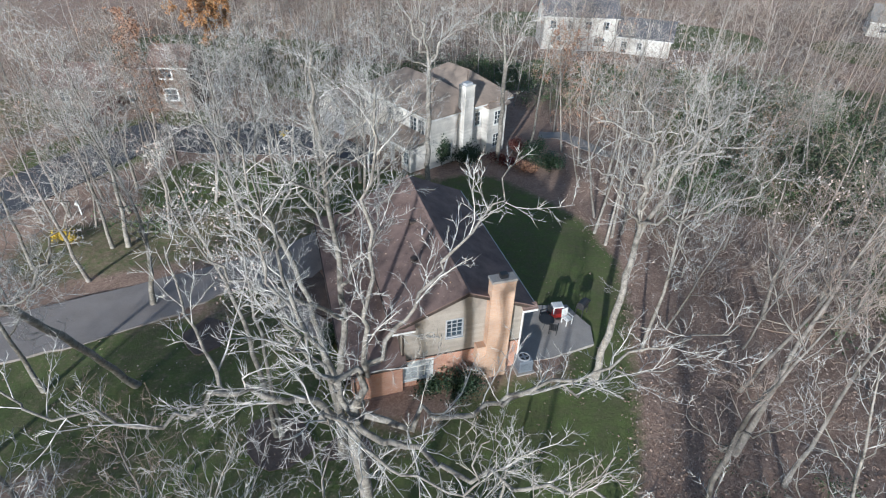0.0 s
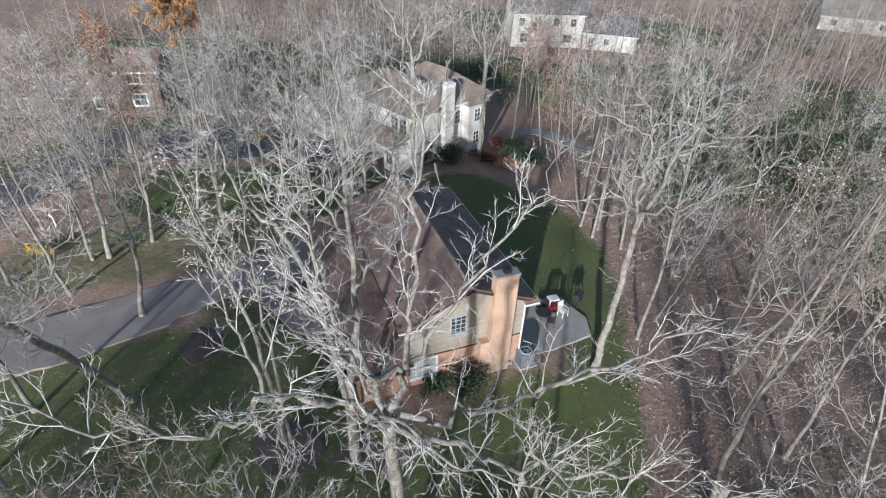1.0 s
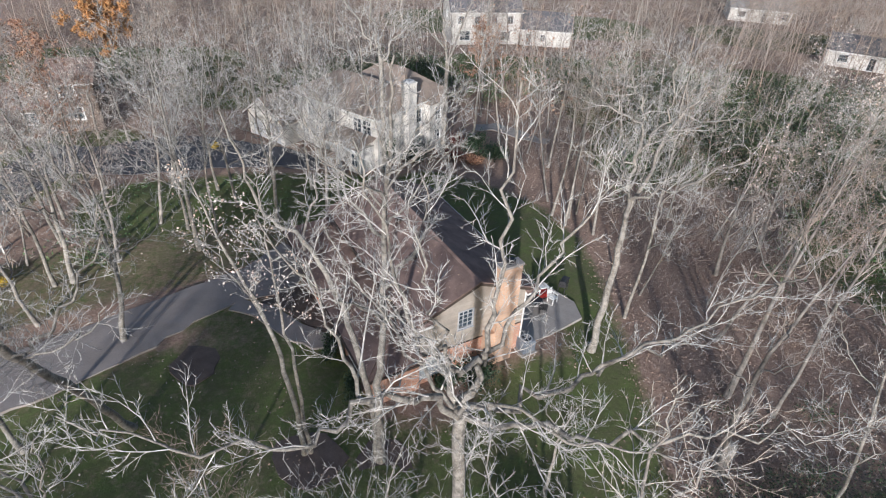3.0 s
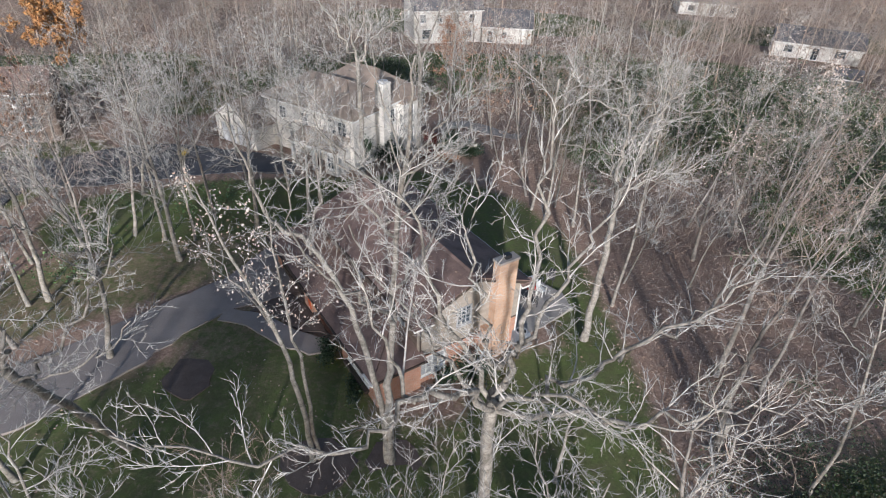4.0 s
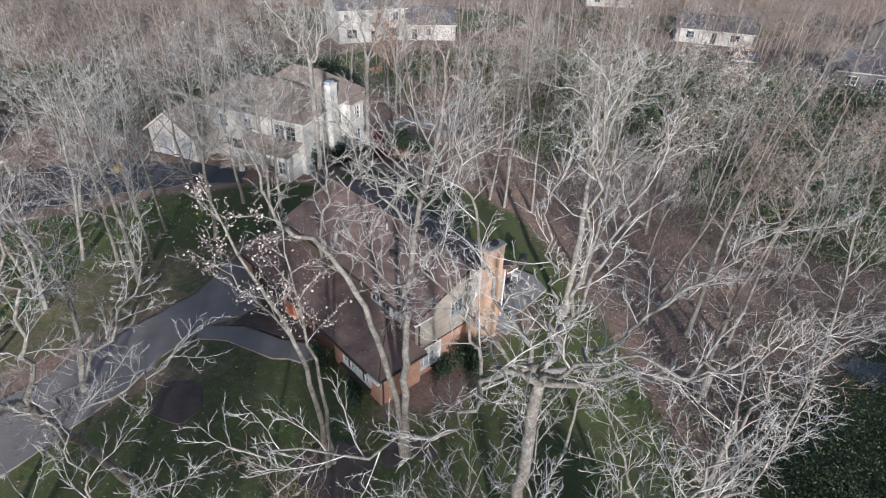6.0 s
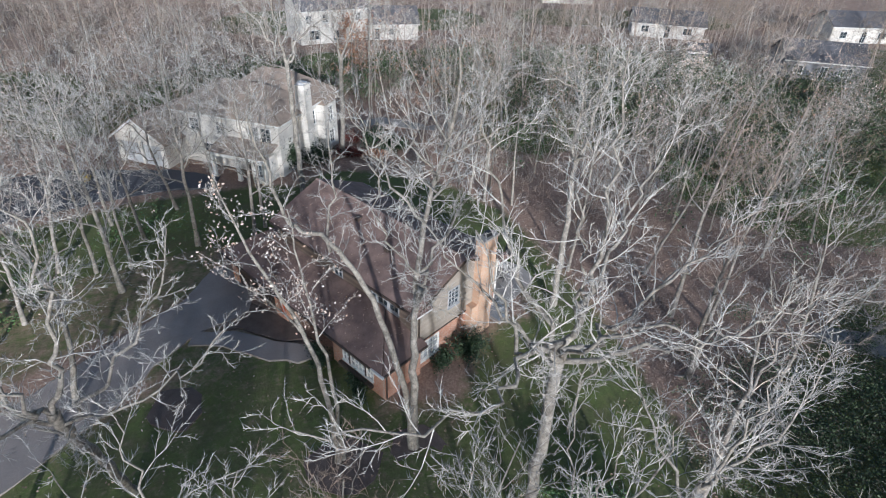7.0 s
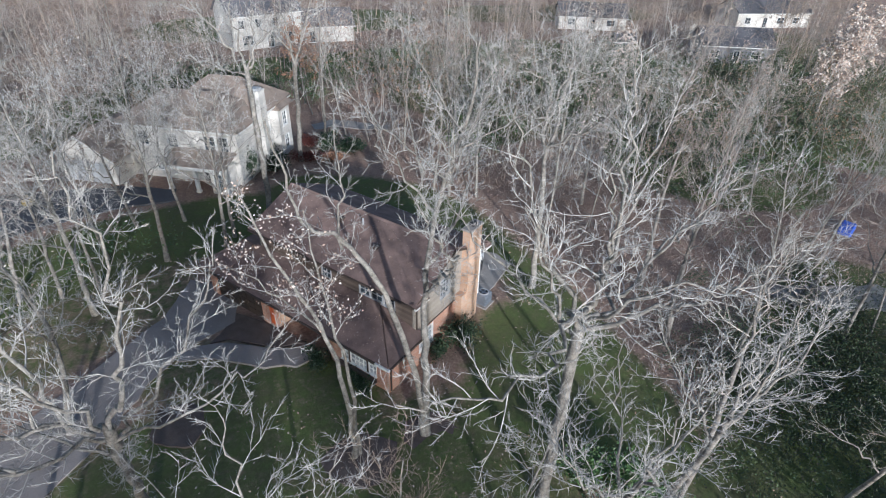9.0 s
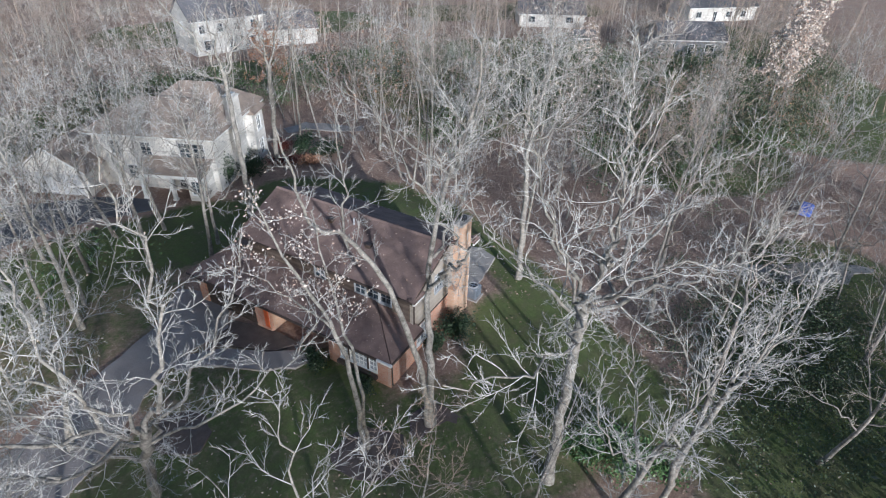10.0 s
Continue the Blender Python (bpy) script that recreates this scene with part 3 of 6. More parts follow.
# ---- houses ----
def panel(name, p0, p1, z0, z1, holes, material, parent, label="", thick=0.2, gable=None):
    """A wall from p0 to p1 with openings (x0, x1, z0, z1); gable: (x, z) of a peak above it."""
    length, ang = math.dist(p0, p1), math.atan2(p1[1] - p0[1], p1[0] - p0[0])
    xs = sorted({0, length, *[v for h in holes for v in h[:2]]})
    zs = sorted({z0, z1, *[v for h in holes for v in h[2:]]})
    g = Geo()
    cells = {(i, j) for i in range(len(xs) - 1) for j in range(len(zs) - 1)
             if not any(h[0] < (xs[i] + xs[i + 1]) / 2 < h[1] and h[2] < (zs[j] + zs[j + 1]) / 2 < h[3] for h in holes)}
    nz = len(zs)
    g.v = [(x, y, z) for y in (0, thick) for x in xs for z in zs]
    back = len(xs) * nz
    for i, j in sorted(cells):
        a, b, c, d = i * nz + j, (i + 1) * nz + j, (i + 1) * nz + j + 1, i * nz + j + 1
        g.f += [(a, b, c, d), (back + d, back + c, back + b, back + a)]
        for step, (p, q) in (((0, -1), (a, b)), ((1, 0), (b, c)), ((0, 1), (c, d)), ((-1, 0), (d, a))):
            if (i + step[0], j + step[1]) not in cells and not (gable and step == (0, 1) and j == nz - 2):
                g.f.append((q, p, back + p, back + q))
    if gable:
        n = len(g.v)
        g.v += [(gable[0], 0, gable[1]), (gable[0], thick, gable[1])]
        top = [i * nz + nz - 1 for i in range(len(xs))]
        g.f += [(*top, n), tuple(reversed([back + k for k in top] + [n + 1]))]
        g.f += [(top[-1], back + top[-1], n + 1, n), (n, n + 1, back + top[0], top[0])]
    me = g.mesh(name)
    bm = bmesh.new()
    bm.from_mesh(me)
    bmesh.ops.delete(bm, geom=[v for v in bm.verts if not v.link_faces], context="VERTS")
    bm.to_mesh(me)
    bm.free()
    return part(name, me, material, parent, label, m=pose(p0[0], p0[1], 0, 0, 0, math.degrees(ang)))


def window(p0, ang, x0, x1, z0, z1, parent, cols=2, rows=2, frame_mat=None, glass=None, trim=0.08, label=""):
    """A window in a panel's opening: frame with bars, a sill, and panes."""
    w = new("window")
    w.parent = parent
    w.matrix_basis = pose(p0[0], p0[1], 0, 0, 0, math.degrees(ang))
    tagged(w, label)
    g = Geo()
    g.box(x0 - trim, x1 + trim, -0.03, 0.06, z1 - 0.02, z1 + trim).box(x0 - trim, x1 + trim, -0.03, 0.06, z0 - trim, z0 + 0.02)
    g.box(x0 - trim, x0 + 0.02, -0.031, 0.061, z0 + 0.02, z1 - 0.02).box(x1 - 0.02, x1 + trim, -0.031, 0.061, z0 + 0.02, z1 - 0.02)
    for i in range(1, cols):
        x = x0 + (x1 - x0) * i / cols
        g.box(x - 0.016, x + 0.016, 0.02, 0.07, z0, z1)
    for i in range(1, rows):
        z = z0 + (z1 - z0) * i / rows
        g.box(x0, x1, 0.025, 0.068, z - 0.015, z + 0.015)
    part("frame", g, frame_mat or WHITE, w)
    part("sill", Geo().box(x0 - trim - 0.03, x1 + trim + 0.03, -0.09, 0.02, z0 - trim - 0.05, z0 - trim - 0.003), frame_mat or WHITE, w)
    part("pane", Geo().box(x0, x1, 0.08, 0.1, z0, z1), glass or GLASS, w)
    return w


def roof_slab(corners, material, parent, thick=0.14, label="", name="roof"):
    """A flat roof slope; its first edge is the eave."""
    c = [Vector(p) for p in corners]
    x = (c[1] - c[0]).normalized()
    n = x.cross(c[2] - c[1]).normalized()
    if n.z < 0:
        n = -n
    y = n.cross(x)
    m = Matrix.Translation(c[0]) @ Matrix((x, y, n)).transposed().to_4x4()
    inv = m.inverted()
    g = Geo().prism([inv @ p for p in c], (0, 0, thick))
    return part(name, g, material, parent, label, m=m)


def pipe_part(name, pts, r, material, parent, label="", sides=6):
    return part(name, Geo().pipe(pts, r, sides), material, parent, label)


def hip_roof(parent, x0, x1, y0, y1, z, rise, material, over=0.45, gable_low=False):
    """A hip roof over a rectangle, ridge along x."""
    x0, x1, y0, y1 = x0 - over, x1 + over, y0 - over, y1 + over
    half = (y1 - y0) / 2
    ym, inset = (y0 + y1) / 2, min(half, (x1 - x0) / 2 - 0.2)
    a, b = (x0 + inset, ym, z + rise), (x1 - inset, ym, z + rise)
    roof_slab([(x0, y0, z), (x1, y0, z), b, a], material, parent)
    roof_slab([(x1, y1, z), (x0, y1, z), a, b], material, parent)
    roof_slab([(x1, y0, z), (x1, y1, z), b], material, parent)
    roof_slab([(x0, y1, z), (x0, y0, z), a], material, parent)
    g = Geo().box(x0, x1, y0, y0 + 0.03, z - 0.16, z + 0.1).box(x0, x1, y1 - 0.03, y1, z - 0.16, z + 0.1)
    g.box(x0, x0 + 0.03, y0 + 0.03, y1 - 0.03, z - 0.16, z + 0.1).box(x1 - 0.03, x1, y0 + 0.03, y1 - 0.03, z - 0.16, z + 0.1)
    part("fascia", g, WHITE, parent)
    part("soffit", Geo().box(x0 + 0.03, x1 - 0.03, y0 + 0.03, y1 - 0.03, z - 0.1, z - 0.06), WHITE, parent)


def brick_house():
    h = thing("brick_house", "two-storey brick and beige-sided house with brown shingle roof", "house", pose(0, 0, 0, 0, 0, 90 + math.degrees(TURN)))
    # upper storey: u 0.3..13.6, w -1.05..6.2
    u0, u1, w0, w1 = 0.3, 13.6, -1.05, 6.2
    ridge, eave, top = 2.55, 4.95, 6.5
    # gable end: brick below, siding above; x runs from w1 to w0
    lo = [(0.16, 1.8, 0.6, 1.92)]
    panel("wall", (u0, w1), (u0, w0), 0, 2.2, lo, BRICK, h, "orange brick lower wall")
    window((u0, w1), -math.pi / 2, 0.16, 1.8, 0.6, 1.92, h, 4, 3, WHITE, PALE_GLASS)
    part("ledge", Geo().box(u0 - 0.07, u0 - 0.02, w0 + 0.05, w1 - 0.1, 2.16, 2.24), DARK_TRIM, h, "dark ledge between brick and siding")
    hi = [(2.58, 3.5, 3.4, 4.62)]
    panel("wall", (u0 - 0.03, w1), (u0 - 0.03, w0), 2.2, eave, hi, SIDING, h, "beige board siding", gable=(w1 - ridge, top - 0.05))
    window((u0 - 0.03, w1), -math.pi / 2, 2.58, 3.5, 3.4, 4.62, h, 3, 4, GREY_PAINT, GLASS, 0.06)
    panel("wall", (u0 + 0.2, w0), (u1, w0), 0, eave, [(1.6, 3.4, 0.15, 2.1), (5.5, 6.6, 3.2, 4.4), (9, 10, 3.2, 4.4)], SIDING, h)
    window((u0 + 0.2, w0), 0, 1.6, 3.4, 0.15, 2.1, h, 2, 1, WHITE, GLASS, label="sliding glass patio door")
    window((u0 + 0.2, w0), 0, 5.5, 6.6, 3.2, 4.4, h)
    window((u0 + 0.2, w0), 0, 9, 10, 3.2, 4.4, h)
    panel("wall", (u1, w0), (u1, w1), 0, eave, [], SIDING, h, gable=(ridge - w0, top - 0.05))
    front = [(1.5, 2.3, 3.5, 4.3), (2.42, 3.3, 3.5, 4.3), (3.42, 4.2, 3.5, 4.3), (6.6, 7.4, 3.42, 4.2)]
    front = [(u1 - u0 - b, u1 - u0 - a, c, d) for a, b, c, d in front]
    panel("wall", (u1, w1), (u0 + 0.2, w1), 0, eave, front, BROWN_SIDING, h, "dark brown boards under the front eave")
    for a, b, c, d in front:
        window((u1, w1), math.pi, a, b, c, d, h, 2, 2, GREY_PAINT, GLASS, 0.05)
    # main roof
    o, g0, g1 = 0.45, u0 - 0.35, u1 + 0.35
    slope = (top - eave) / (w1 - ridge)
    slope_r = (top - eave) / (ridge - w0)
    roof_slab([(g0, w1 + o, eave - o * slope), (g1, w1 + o, eave - o * slope), (g1, ridge, top), (g0, ridge, top)], SHINGLE, h)
    roof_slab([(g1, w0 - o, eave - o * slope_r), (g0, w0 - o, eave - o * slope_r), (g0, ridge, top), (g1, ridge, top)], SHINGLE, h)
    part("ridge_cap", Geo().prism([(g0, ridge - 0.16, top + 0.09), (g0, ridge, top + 0.19), (g0, ridge + 0.16, top + 0.09)], (g1 - g0, 0, 0)), SHINGLE, h)
    for w, s in ((w1 + o, 1), (w0 - o, -1)):
        z = eave - o * (slope if s > 0 else slope_r)
        part("gutter", Geo().box(g0, g1, min(w, w + 0.13 * s), max(w, w + 0.13 * s), z - 0.06, z + 0.09), WHITE if s < 0 else DARK_TRIM, h, "white metal gutter" if s < 0 else "dark gutter", 0.015)
    for w, z in ((w1 + o, eave - o * slope), (w0 - o, eave - o * slope_r)):
        lo_w, hi_w = (w - 1.15, w + 0.12) if w > 0 else (w - 0.1, w + 0.8)
        part("eave_return", Geo().box(g0 - 0.16, g0 - 0.05, lo_w, hi_w, z - 0.1, z + 0.05), WHITE, h, "white boxed eave end")
        part("eave_cap", Geo().prism([(g0 - 0.18, lo_w - 0.02, z + 0.052), (g0 - 0.18, hi_w + 0.02, z + 0.052), (g0 + 0.24, hi_w + 0.02, z + 0.2), (g0 + 0.24, lo_w - 0.02, z + 0.2)], (0, 0, 0.04)), SHINGLE, h, "small brown shingle cap over the eave end")
    pipe_part("downspout", [(u0 - 0.08, w1 - 0.08, 4.75), (u0 - 0.08, w1 - 0.08, 2.4)], 0.05, DARK_TRIM, h)
    pipe_part("downspout", [(u0 - 0.09, w0 + 0.12, 4.75), (u0 - 0.09, w0 + 0.12, 0.2)], 0.05, WHITE, h)
    part("rake_board", Geo().prism([(g0 - 0.02, w1 + o, eave - o * slope - 0.1), (g0 - 0.02, ridge, top - 0.1), (g0 - 0.02, w0 - o, eave - o * slope_r - 0.1), (g0 - 0.02, w0 - o, eave - o * slope_r + 0.08), (g0 - 0.02, ridge, top + 0.08), (g0 - 0.02, w1 + o, eave - o * slope + 0.08)], (0.018, 0, 0)), DARK_TRIM, h)
    # chimney with a stepped shoulder
    c = part("chimney", Geo().box(-1.35, 0, 0, 0.55, 0, 7.15).box(-1.9, -1.35, 0.05, 0.55, 0, 2.6), TAN_BRICK, h, "tan brick chimney", m=pose(-0.27, 0, 0, 0, 0, -90))
    part("cap", Geo().box(-1.4, 0.05, -0.05, 0.6, 7.15, 7.3), CONCRETE, c)
    part("flue", Geo().box(-0.85, -0.45, 0.12, 0.45, 7.3, 7.55), BLACK, c, "dark clay flue")
    # front wing under a lean-to roof
    fw, ft, wt = 9.0, 3.34, 2.45
    panel("wall", (0.0, fw), (0.0, w1), 0, wt, [], BRICK, h)
    panel("wall", (4.6, fw), (0.2, fw), 0, wt, [(0.96, 3.66, 0.8, 2.1)], BRICK, h, "orange brick front wall")
    for a, b in ((0.96, 1.56), (1.66, 2.96), (3.06, 3.66)):
        window((4.6, fw), math.pi, a + 0.02, b - 0.02, 0.8, 2.1, h, 2 if b - a < 1 else 4, 4, WHITE, PALE_GLASS, 0.03)
    for u in (2.99, 1.59):
        part("mullion", Geo().box(u - 0.06, u + 0.06, fw - 0.1, fw + 0.05, 0.76, 2.14), DARK_TRIM, h, "dark brown post between the windows")
    part("window_box", Geo().box(0.85, 3.75, fw + 0.1, fw + 0.32, 0.42, 0.68).box(0.9, 3.7, fw + 0.02, fw + 0.1, 0.45, 0.55), DARK_TRIM, h, "dark window box under the front windows", 0.02)
    panel("wall", (4.6, 7.4), (4.6, fw - 0.2), 0, wt, [], BRICK, h)
    panel("wall", (9.4, 7.4), (4.8, 7.4), 0, wt, [(1.3, 2.3, 0.1, 2.1), (3.0, 4.2, 0.9, 2.1)], BRICK, h)
    d = part("front_door", Geo().box(1.3, 2.3, 0.06, 0.11, 0.1, 2.1).box(1.42, 1.82, 0.04, 0.06, 0.3, 1.0).box(1.42, 1.82, 0.04, 0.06, 1.15, 1.95), ORANGE, h, "orange-red front door", m=pose(9.4, 7.4, 0, 0, 0, 180))
    part("handle", Geo().box(2.16, 2.2, 0.0, 0.05, 1.0, 1.12), METAL, d)
    window((9.4, 7.4), math.pi, 3.0, 4.2, 0.9, 2.1, h, 3, 3)
    panel("wall", (9.4, fw - 0.2), (9.4, 7.4), 0, wt, [], TAN_BRICK, h)
    part("shutter", Geo().box(9.5, 9.86, fw + 0.004, fw + 0.05, 0.3, 2.3), ORANGE, h, "orange painted panel")
    panel("wall", (16.0, fw), (9.4, fw), 0, wt, [(0.7, 5.3, 0.0, 2.15)], BRICK, h)
    gd = part("garage_door", Geo().box(0.7, 5.3, 0.08, 0.13, 0.0, 2.15), DARK_TRIM, h, "dark brown panelled garage door", m=pose(16.0, fw, 0, 0, 0, 180))
    for i in range(4):
        for j in range(6):
            part("panel", Geo().box(0.8 + j * 0.75, 1.45 + j * 0.75, 0.05, 0.078, 0.06 + i * 0.53, 0.5 + i * 0.53), DARK_TRIM, gd)
    panel("wall", (16.0, w1 - 2.0), (16.0, fw - 0.2), 0, wt, [], BRICK, h)
    panel("wall", (13.8, w1 - 2.0), (15.8, w1 - 2.0), 0, wt, [], BRICK, h)
    e0, e1, ew, ez = -0.3, 16.4, fw + 0.4, 2.36
    hip = e0 + (ew - w1)
    roof_slab([(e0, ew, ez), (13.9, ew, ez), (13.9, w1 + 0.01, ft), (hip, w1 + 0.01, ft)], SHINGLE, h)
    roof_slab([(e0, w1 - 0.2, ez), (e0, ew, ez), (hip, w1 + 0.01, ft), (hip, w1 - 0.2, ft)], SHINGLE, h)
    roof_slab([(13.9, ew, ez), (e1, ew, ez), (15.0, 6.5, 3.36), (13.9, 6.5, 3.36)], SHINGLE, h)
    roof_slab([(e1, ew, ez), (e1, w1 - 2.4, ez), (15.0, 6.5, 3.36)], SHINGLE, h)
    roof_slab([(e1, w1 - 2.4, ez), (13.65, w1 - 2.4, ez), (13.65, 6.5, 3.36), (15.0, 6.5, 3.36)], SHINGLE, h)
    part("gutter", Geo().box(e0 + 0.9, e1, ew, ew + 0.12, ez - 0.05, ez + 0.09), DARK_TRIM, h, "dark brown gutter", 0.015)
    part("soffit", Geo().box(e0 + 0.02, e1 - 0.02, fw - 0.02 + 0.02, ew, ez - 0.06, ez - 0.02), DARK_TRIM, h)
    part("gutter", Geo().box(e0 - 0.12, e0, w1 - 0.2, ew, ez - 0.05, ez + 0.09), DARK_TRIM, h, "dark gutter", 0.015)
    part("gutter_end", Geo().box(e0 - 0.125, e0 + 0.9, ew + 0.002, ew + 0.13, ez - 0.055, ez + 0.095), WHITE, h)
    pipe_part("downspout", [(-0.06, fw - 0.08, 2.36), (-0.06, fw - 0.08, 0.15)], 0.045, DARK_TRIM, h)
    # roof vents
    for u, w in ((4.6, 4.4), (8.2, 3.6)):
        z = top - (w - ridge) * slope
        v = part("roof_vent", Geo().box(u - 0.2, u + 0.2, w - 0.2, w + 0.2, z + 0.02, z + 0.3), DARK_TRIM, h, "", 0.03)
    pipe_part("vent_pipe", [(6.5, 3.4, 6.0), (6.5, 3.4, 6.75)], 0.06, GREY_PAINT, h)
    return h


brick_house()


def white_house():
    h = thing("white_house", "white-sided two-storey house with tan shingle hip roofs", "house", pose(-9.4, 26.0, 0, 0, 0, 140))
    # x runs from the near corner up to the left, y (negative) to the right and back
    def Y(q):
        return -q
    e = 5.35
    wins = [(0.9, 2.0, 3.3, 4.7), (2.2, 3.3, 3.3, 4.7), (6.0, 7.0, 3.3, 4.6), (9, 10, 3.3, 4.6), (7.6, 8.8, 0.8, 2.2)]
    wins = [(11.5 - b, 11.5 - a, c, d) for a, b, c, d in wins]
    panel("wall", (11.5, 0), (0, 0), 0, e, wins, WHITE_SIDING, h)
    for a, b, c, d in wins:
        window((11.5, 0), math.pi, a, b, c, d, h, 2, 3, WHITE, GLASS)
    right = [(5.9, 6.7, 3.2, 4.6), (8.0, 8.9, 3.2, 4.6), (8.0, 8.9, 0.7, 2.1), (1.6, 2.8, 0.7, 2.1)]
    panel("wall", (0, -0.2), (0, -10), 0, e, [(a - 0.2, b - 0.2, c, d) for a, b, c, d in right], WHITE_SIDING, h)
    for a, b, c, d in right:
        window((0, 0), -math.pi / 2, a, b, c, d, h, 2, 3, WHITE, GLASS)
    panel("wall", (0, -10), (11.5, -10), 0, e, [], WHITE_SIDING, h)
    panel("wall", (11.5, -9.8), (11.5, -0.2), 0, e, [], WHITE_SIDING, h)
    hip_roof(h, 0, 11.5, -6.6, 0, e, 2.3, TAN_SHINGLE)
    rot = new("rear_roof")
    rot.parent = h
    hip_roof(rot, -0.3, 9.0, -10.3, -4.2, e + 0.25, 2.45, TAN_SHINGLE)
    # small gabled bay with the chimney
    c = part("chimney", Geo().box(-1.0, 0, -4.7, -3.5, 0, 7.9).box(-1.05, 0.0, -4.75, -3.45, 7.9, 8.05), WHITE_SIDING, h, "white sided chimney")
    part("cap", Geo().box(-0.85, -0.15, -4.5, -3.7, 8.05, 8.25), GREY_PAINT, c)
    panel("wall", (-0.9, -7.0), (-0.9, -9.6), 0, e - 0.1, [(0.9, 1.8, 3.2, 4.6), (0.9, 1.8, 0.7, 2.1)], WHITE_SIDING, h)
    window((-0.9, -7.0), -math.pi / 2, 0.9, 1.8, 3.2, 4.6, h, 2, 3)
    window((-0.9, -7.0), -math.pi / 2, 0.9, 1.8, 0.7, 2.1, h, 2, 3)
    panel("wall", (-0.02, -7.0), (-0.7, -7.0), 0, e - 0.1, [], WHITE_SIDING, h)
    panel("wall", (-0.7, -9.6), (-0.02, -9.6), 0, e - 0.1, [], WHITE_SIDING, h)
    roof_slab([(-1.3, -9.95, e - 0.15), (-1.3, -6.65, e - 0.15), (1.6, -8.3, e + 1.3)], TAN_SHINGLE, h)
    roof_slab([(-1.3, -6.65, e - 0.15), (1.8, -6.65, e - 0.15), (1.6, -8.3, e + 1.3)], TAN_SHINGLE, h)
    roof_slab([(1.8, -9.95, e - 0.15), (-1.3, -9.95, e - 0.15), (1.6, -8.3, e + 1.3)], TAN_SHINGLE, h)
    # entrance porch on white piers
    roof_slab([(6.4, 2.5, 2.55), (0.2, 2.5, 2.55), (0.2, 0.02, 3.25), (6.4, 0.02, 3.25)], TAN_SHINGLE, h)
    part("fascia", Geo().box(0.2, 6.4, 2.5, 2.54, 2.36, 2.66), WHITE, h)
    panel("wall", (2.0, 2.1), (0.5, 2.1), 0, 2.5, [(0.35, 1.15, 0.7, 2.0)], WHITE_SIDING, h)
    window((2.0, 2.1), math.pi, 0.35, 1.15, 0.7, 2.0, h, 2, 2)
    panel("wall", (0.5, 1.9), (0.5, 0.02), 0, 2.5, [], WHITE_SIDING, h)
    for x in (3.4, 6.2):
        part("pier", Geo().box(x - 0.15, x + 0.15, 2.0, 2.3, 0, 2.5).box(x - 0.2, x + 0.2, 1.95, 2.35, 0, 0.2), WHITE, h)
    part("front_door", Geo().box(3.0, 3.95, 0.01, 0.06, 0.1, 2.15), BLACK, h, "dark front door")
    # garage wing with a gable
    y = 2.6
    panel("wall", (17.2, y), (11.3, y), 0, 2.6, [(0.7, 2.8, 0, 2.15), (3.2, 5.3, 0, 2.15)], WHITE_SIDING, h, gable=(2.95, 4.6))
    for a in (0.7, 3.2):
        part("garage_door", Geo().box(a, a + 2.1, 0.08, 0.13, 0, 2.15).box(a + 0.1, a + 2.0, 0.06, 0.08, 1.55, 1.6).box(a + 0.1, a + 2.0, 0.06, 0.08, 1.0, 1.05), GREY_PAINT, h, m=pose(17.2, y, 0, 0, 0, 180))
    panel("wall", (17.2, -4), (17.2, y - 0.2), 0, 2.6, [(2.5, 3.5, 0.8, 2.0)], WHITE_SIDING, h)
    window((17.2, -4), math.pi / 2, 2.5, 3.5, 0.8, 2.0, h)
    panel("wall", (11.3, y - 0.2), (11.3, 0.02), 0, 2.6, [], WHITE_SIDING, h)
    panel("wall", (11.7, -4), (17.0, -4), 0, 2.6, [], WHITE_SIDING, h)
    xm = 14.25
    roof_slab([(17.6, -4.4, 2.42), (17.6, y + 0.35, 2.42), (xm, y + 0.35, 4.68), (xm, -4.4, 4.68)], TAN_SHINGLE, h)
    roof_slab([(10.9, y + 0.35, 2.42), (10.9, -4.4, 2.42), (xm, -4.4, 4.68), (xm, y + 0.35, 4.68)], TAN_SHINGLE, h)
    part("rake_board", Geo().prism([(17.6, y + 0.36, 2.3), (xm, y + 0.36, 4.56), (10.9, y + 0.36, 2.3), (10.9, y + 0.36, 2.46), (xm, y + 0.36, 4.78), (17.6, y + 0.36, 2.46)], (0, 0.03, 0)), WHITE, h)
    return h


white_house()


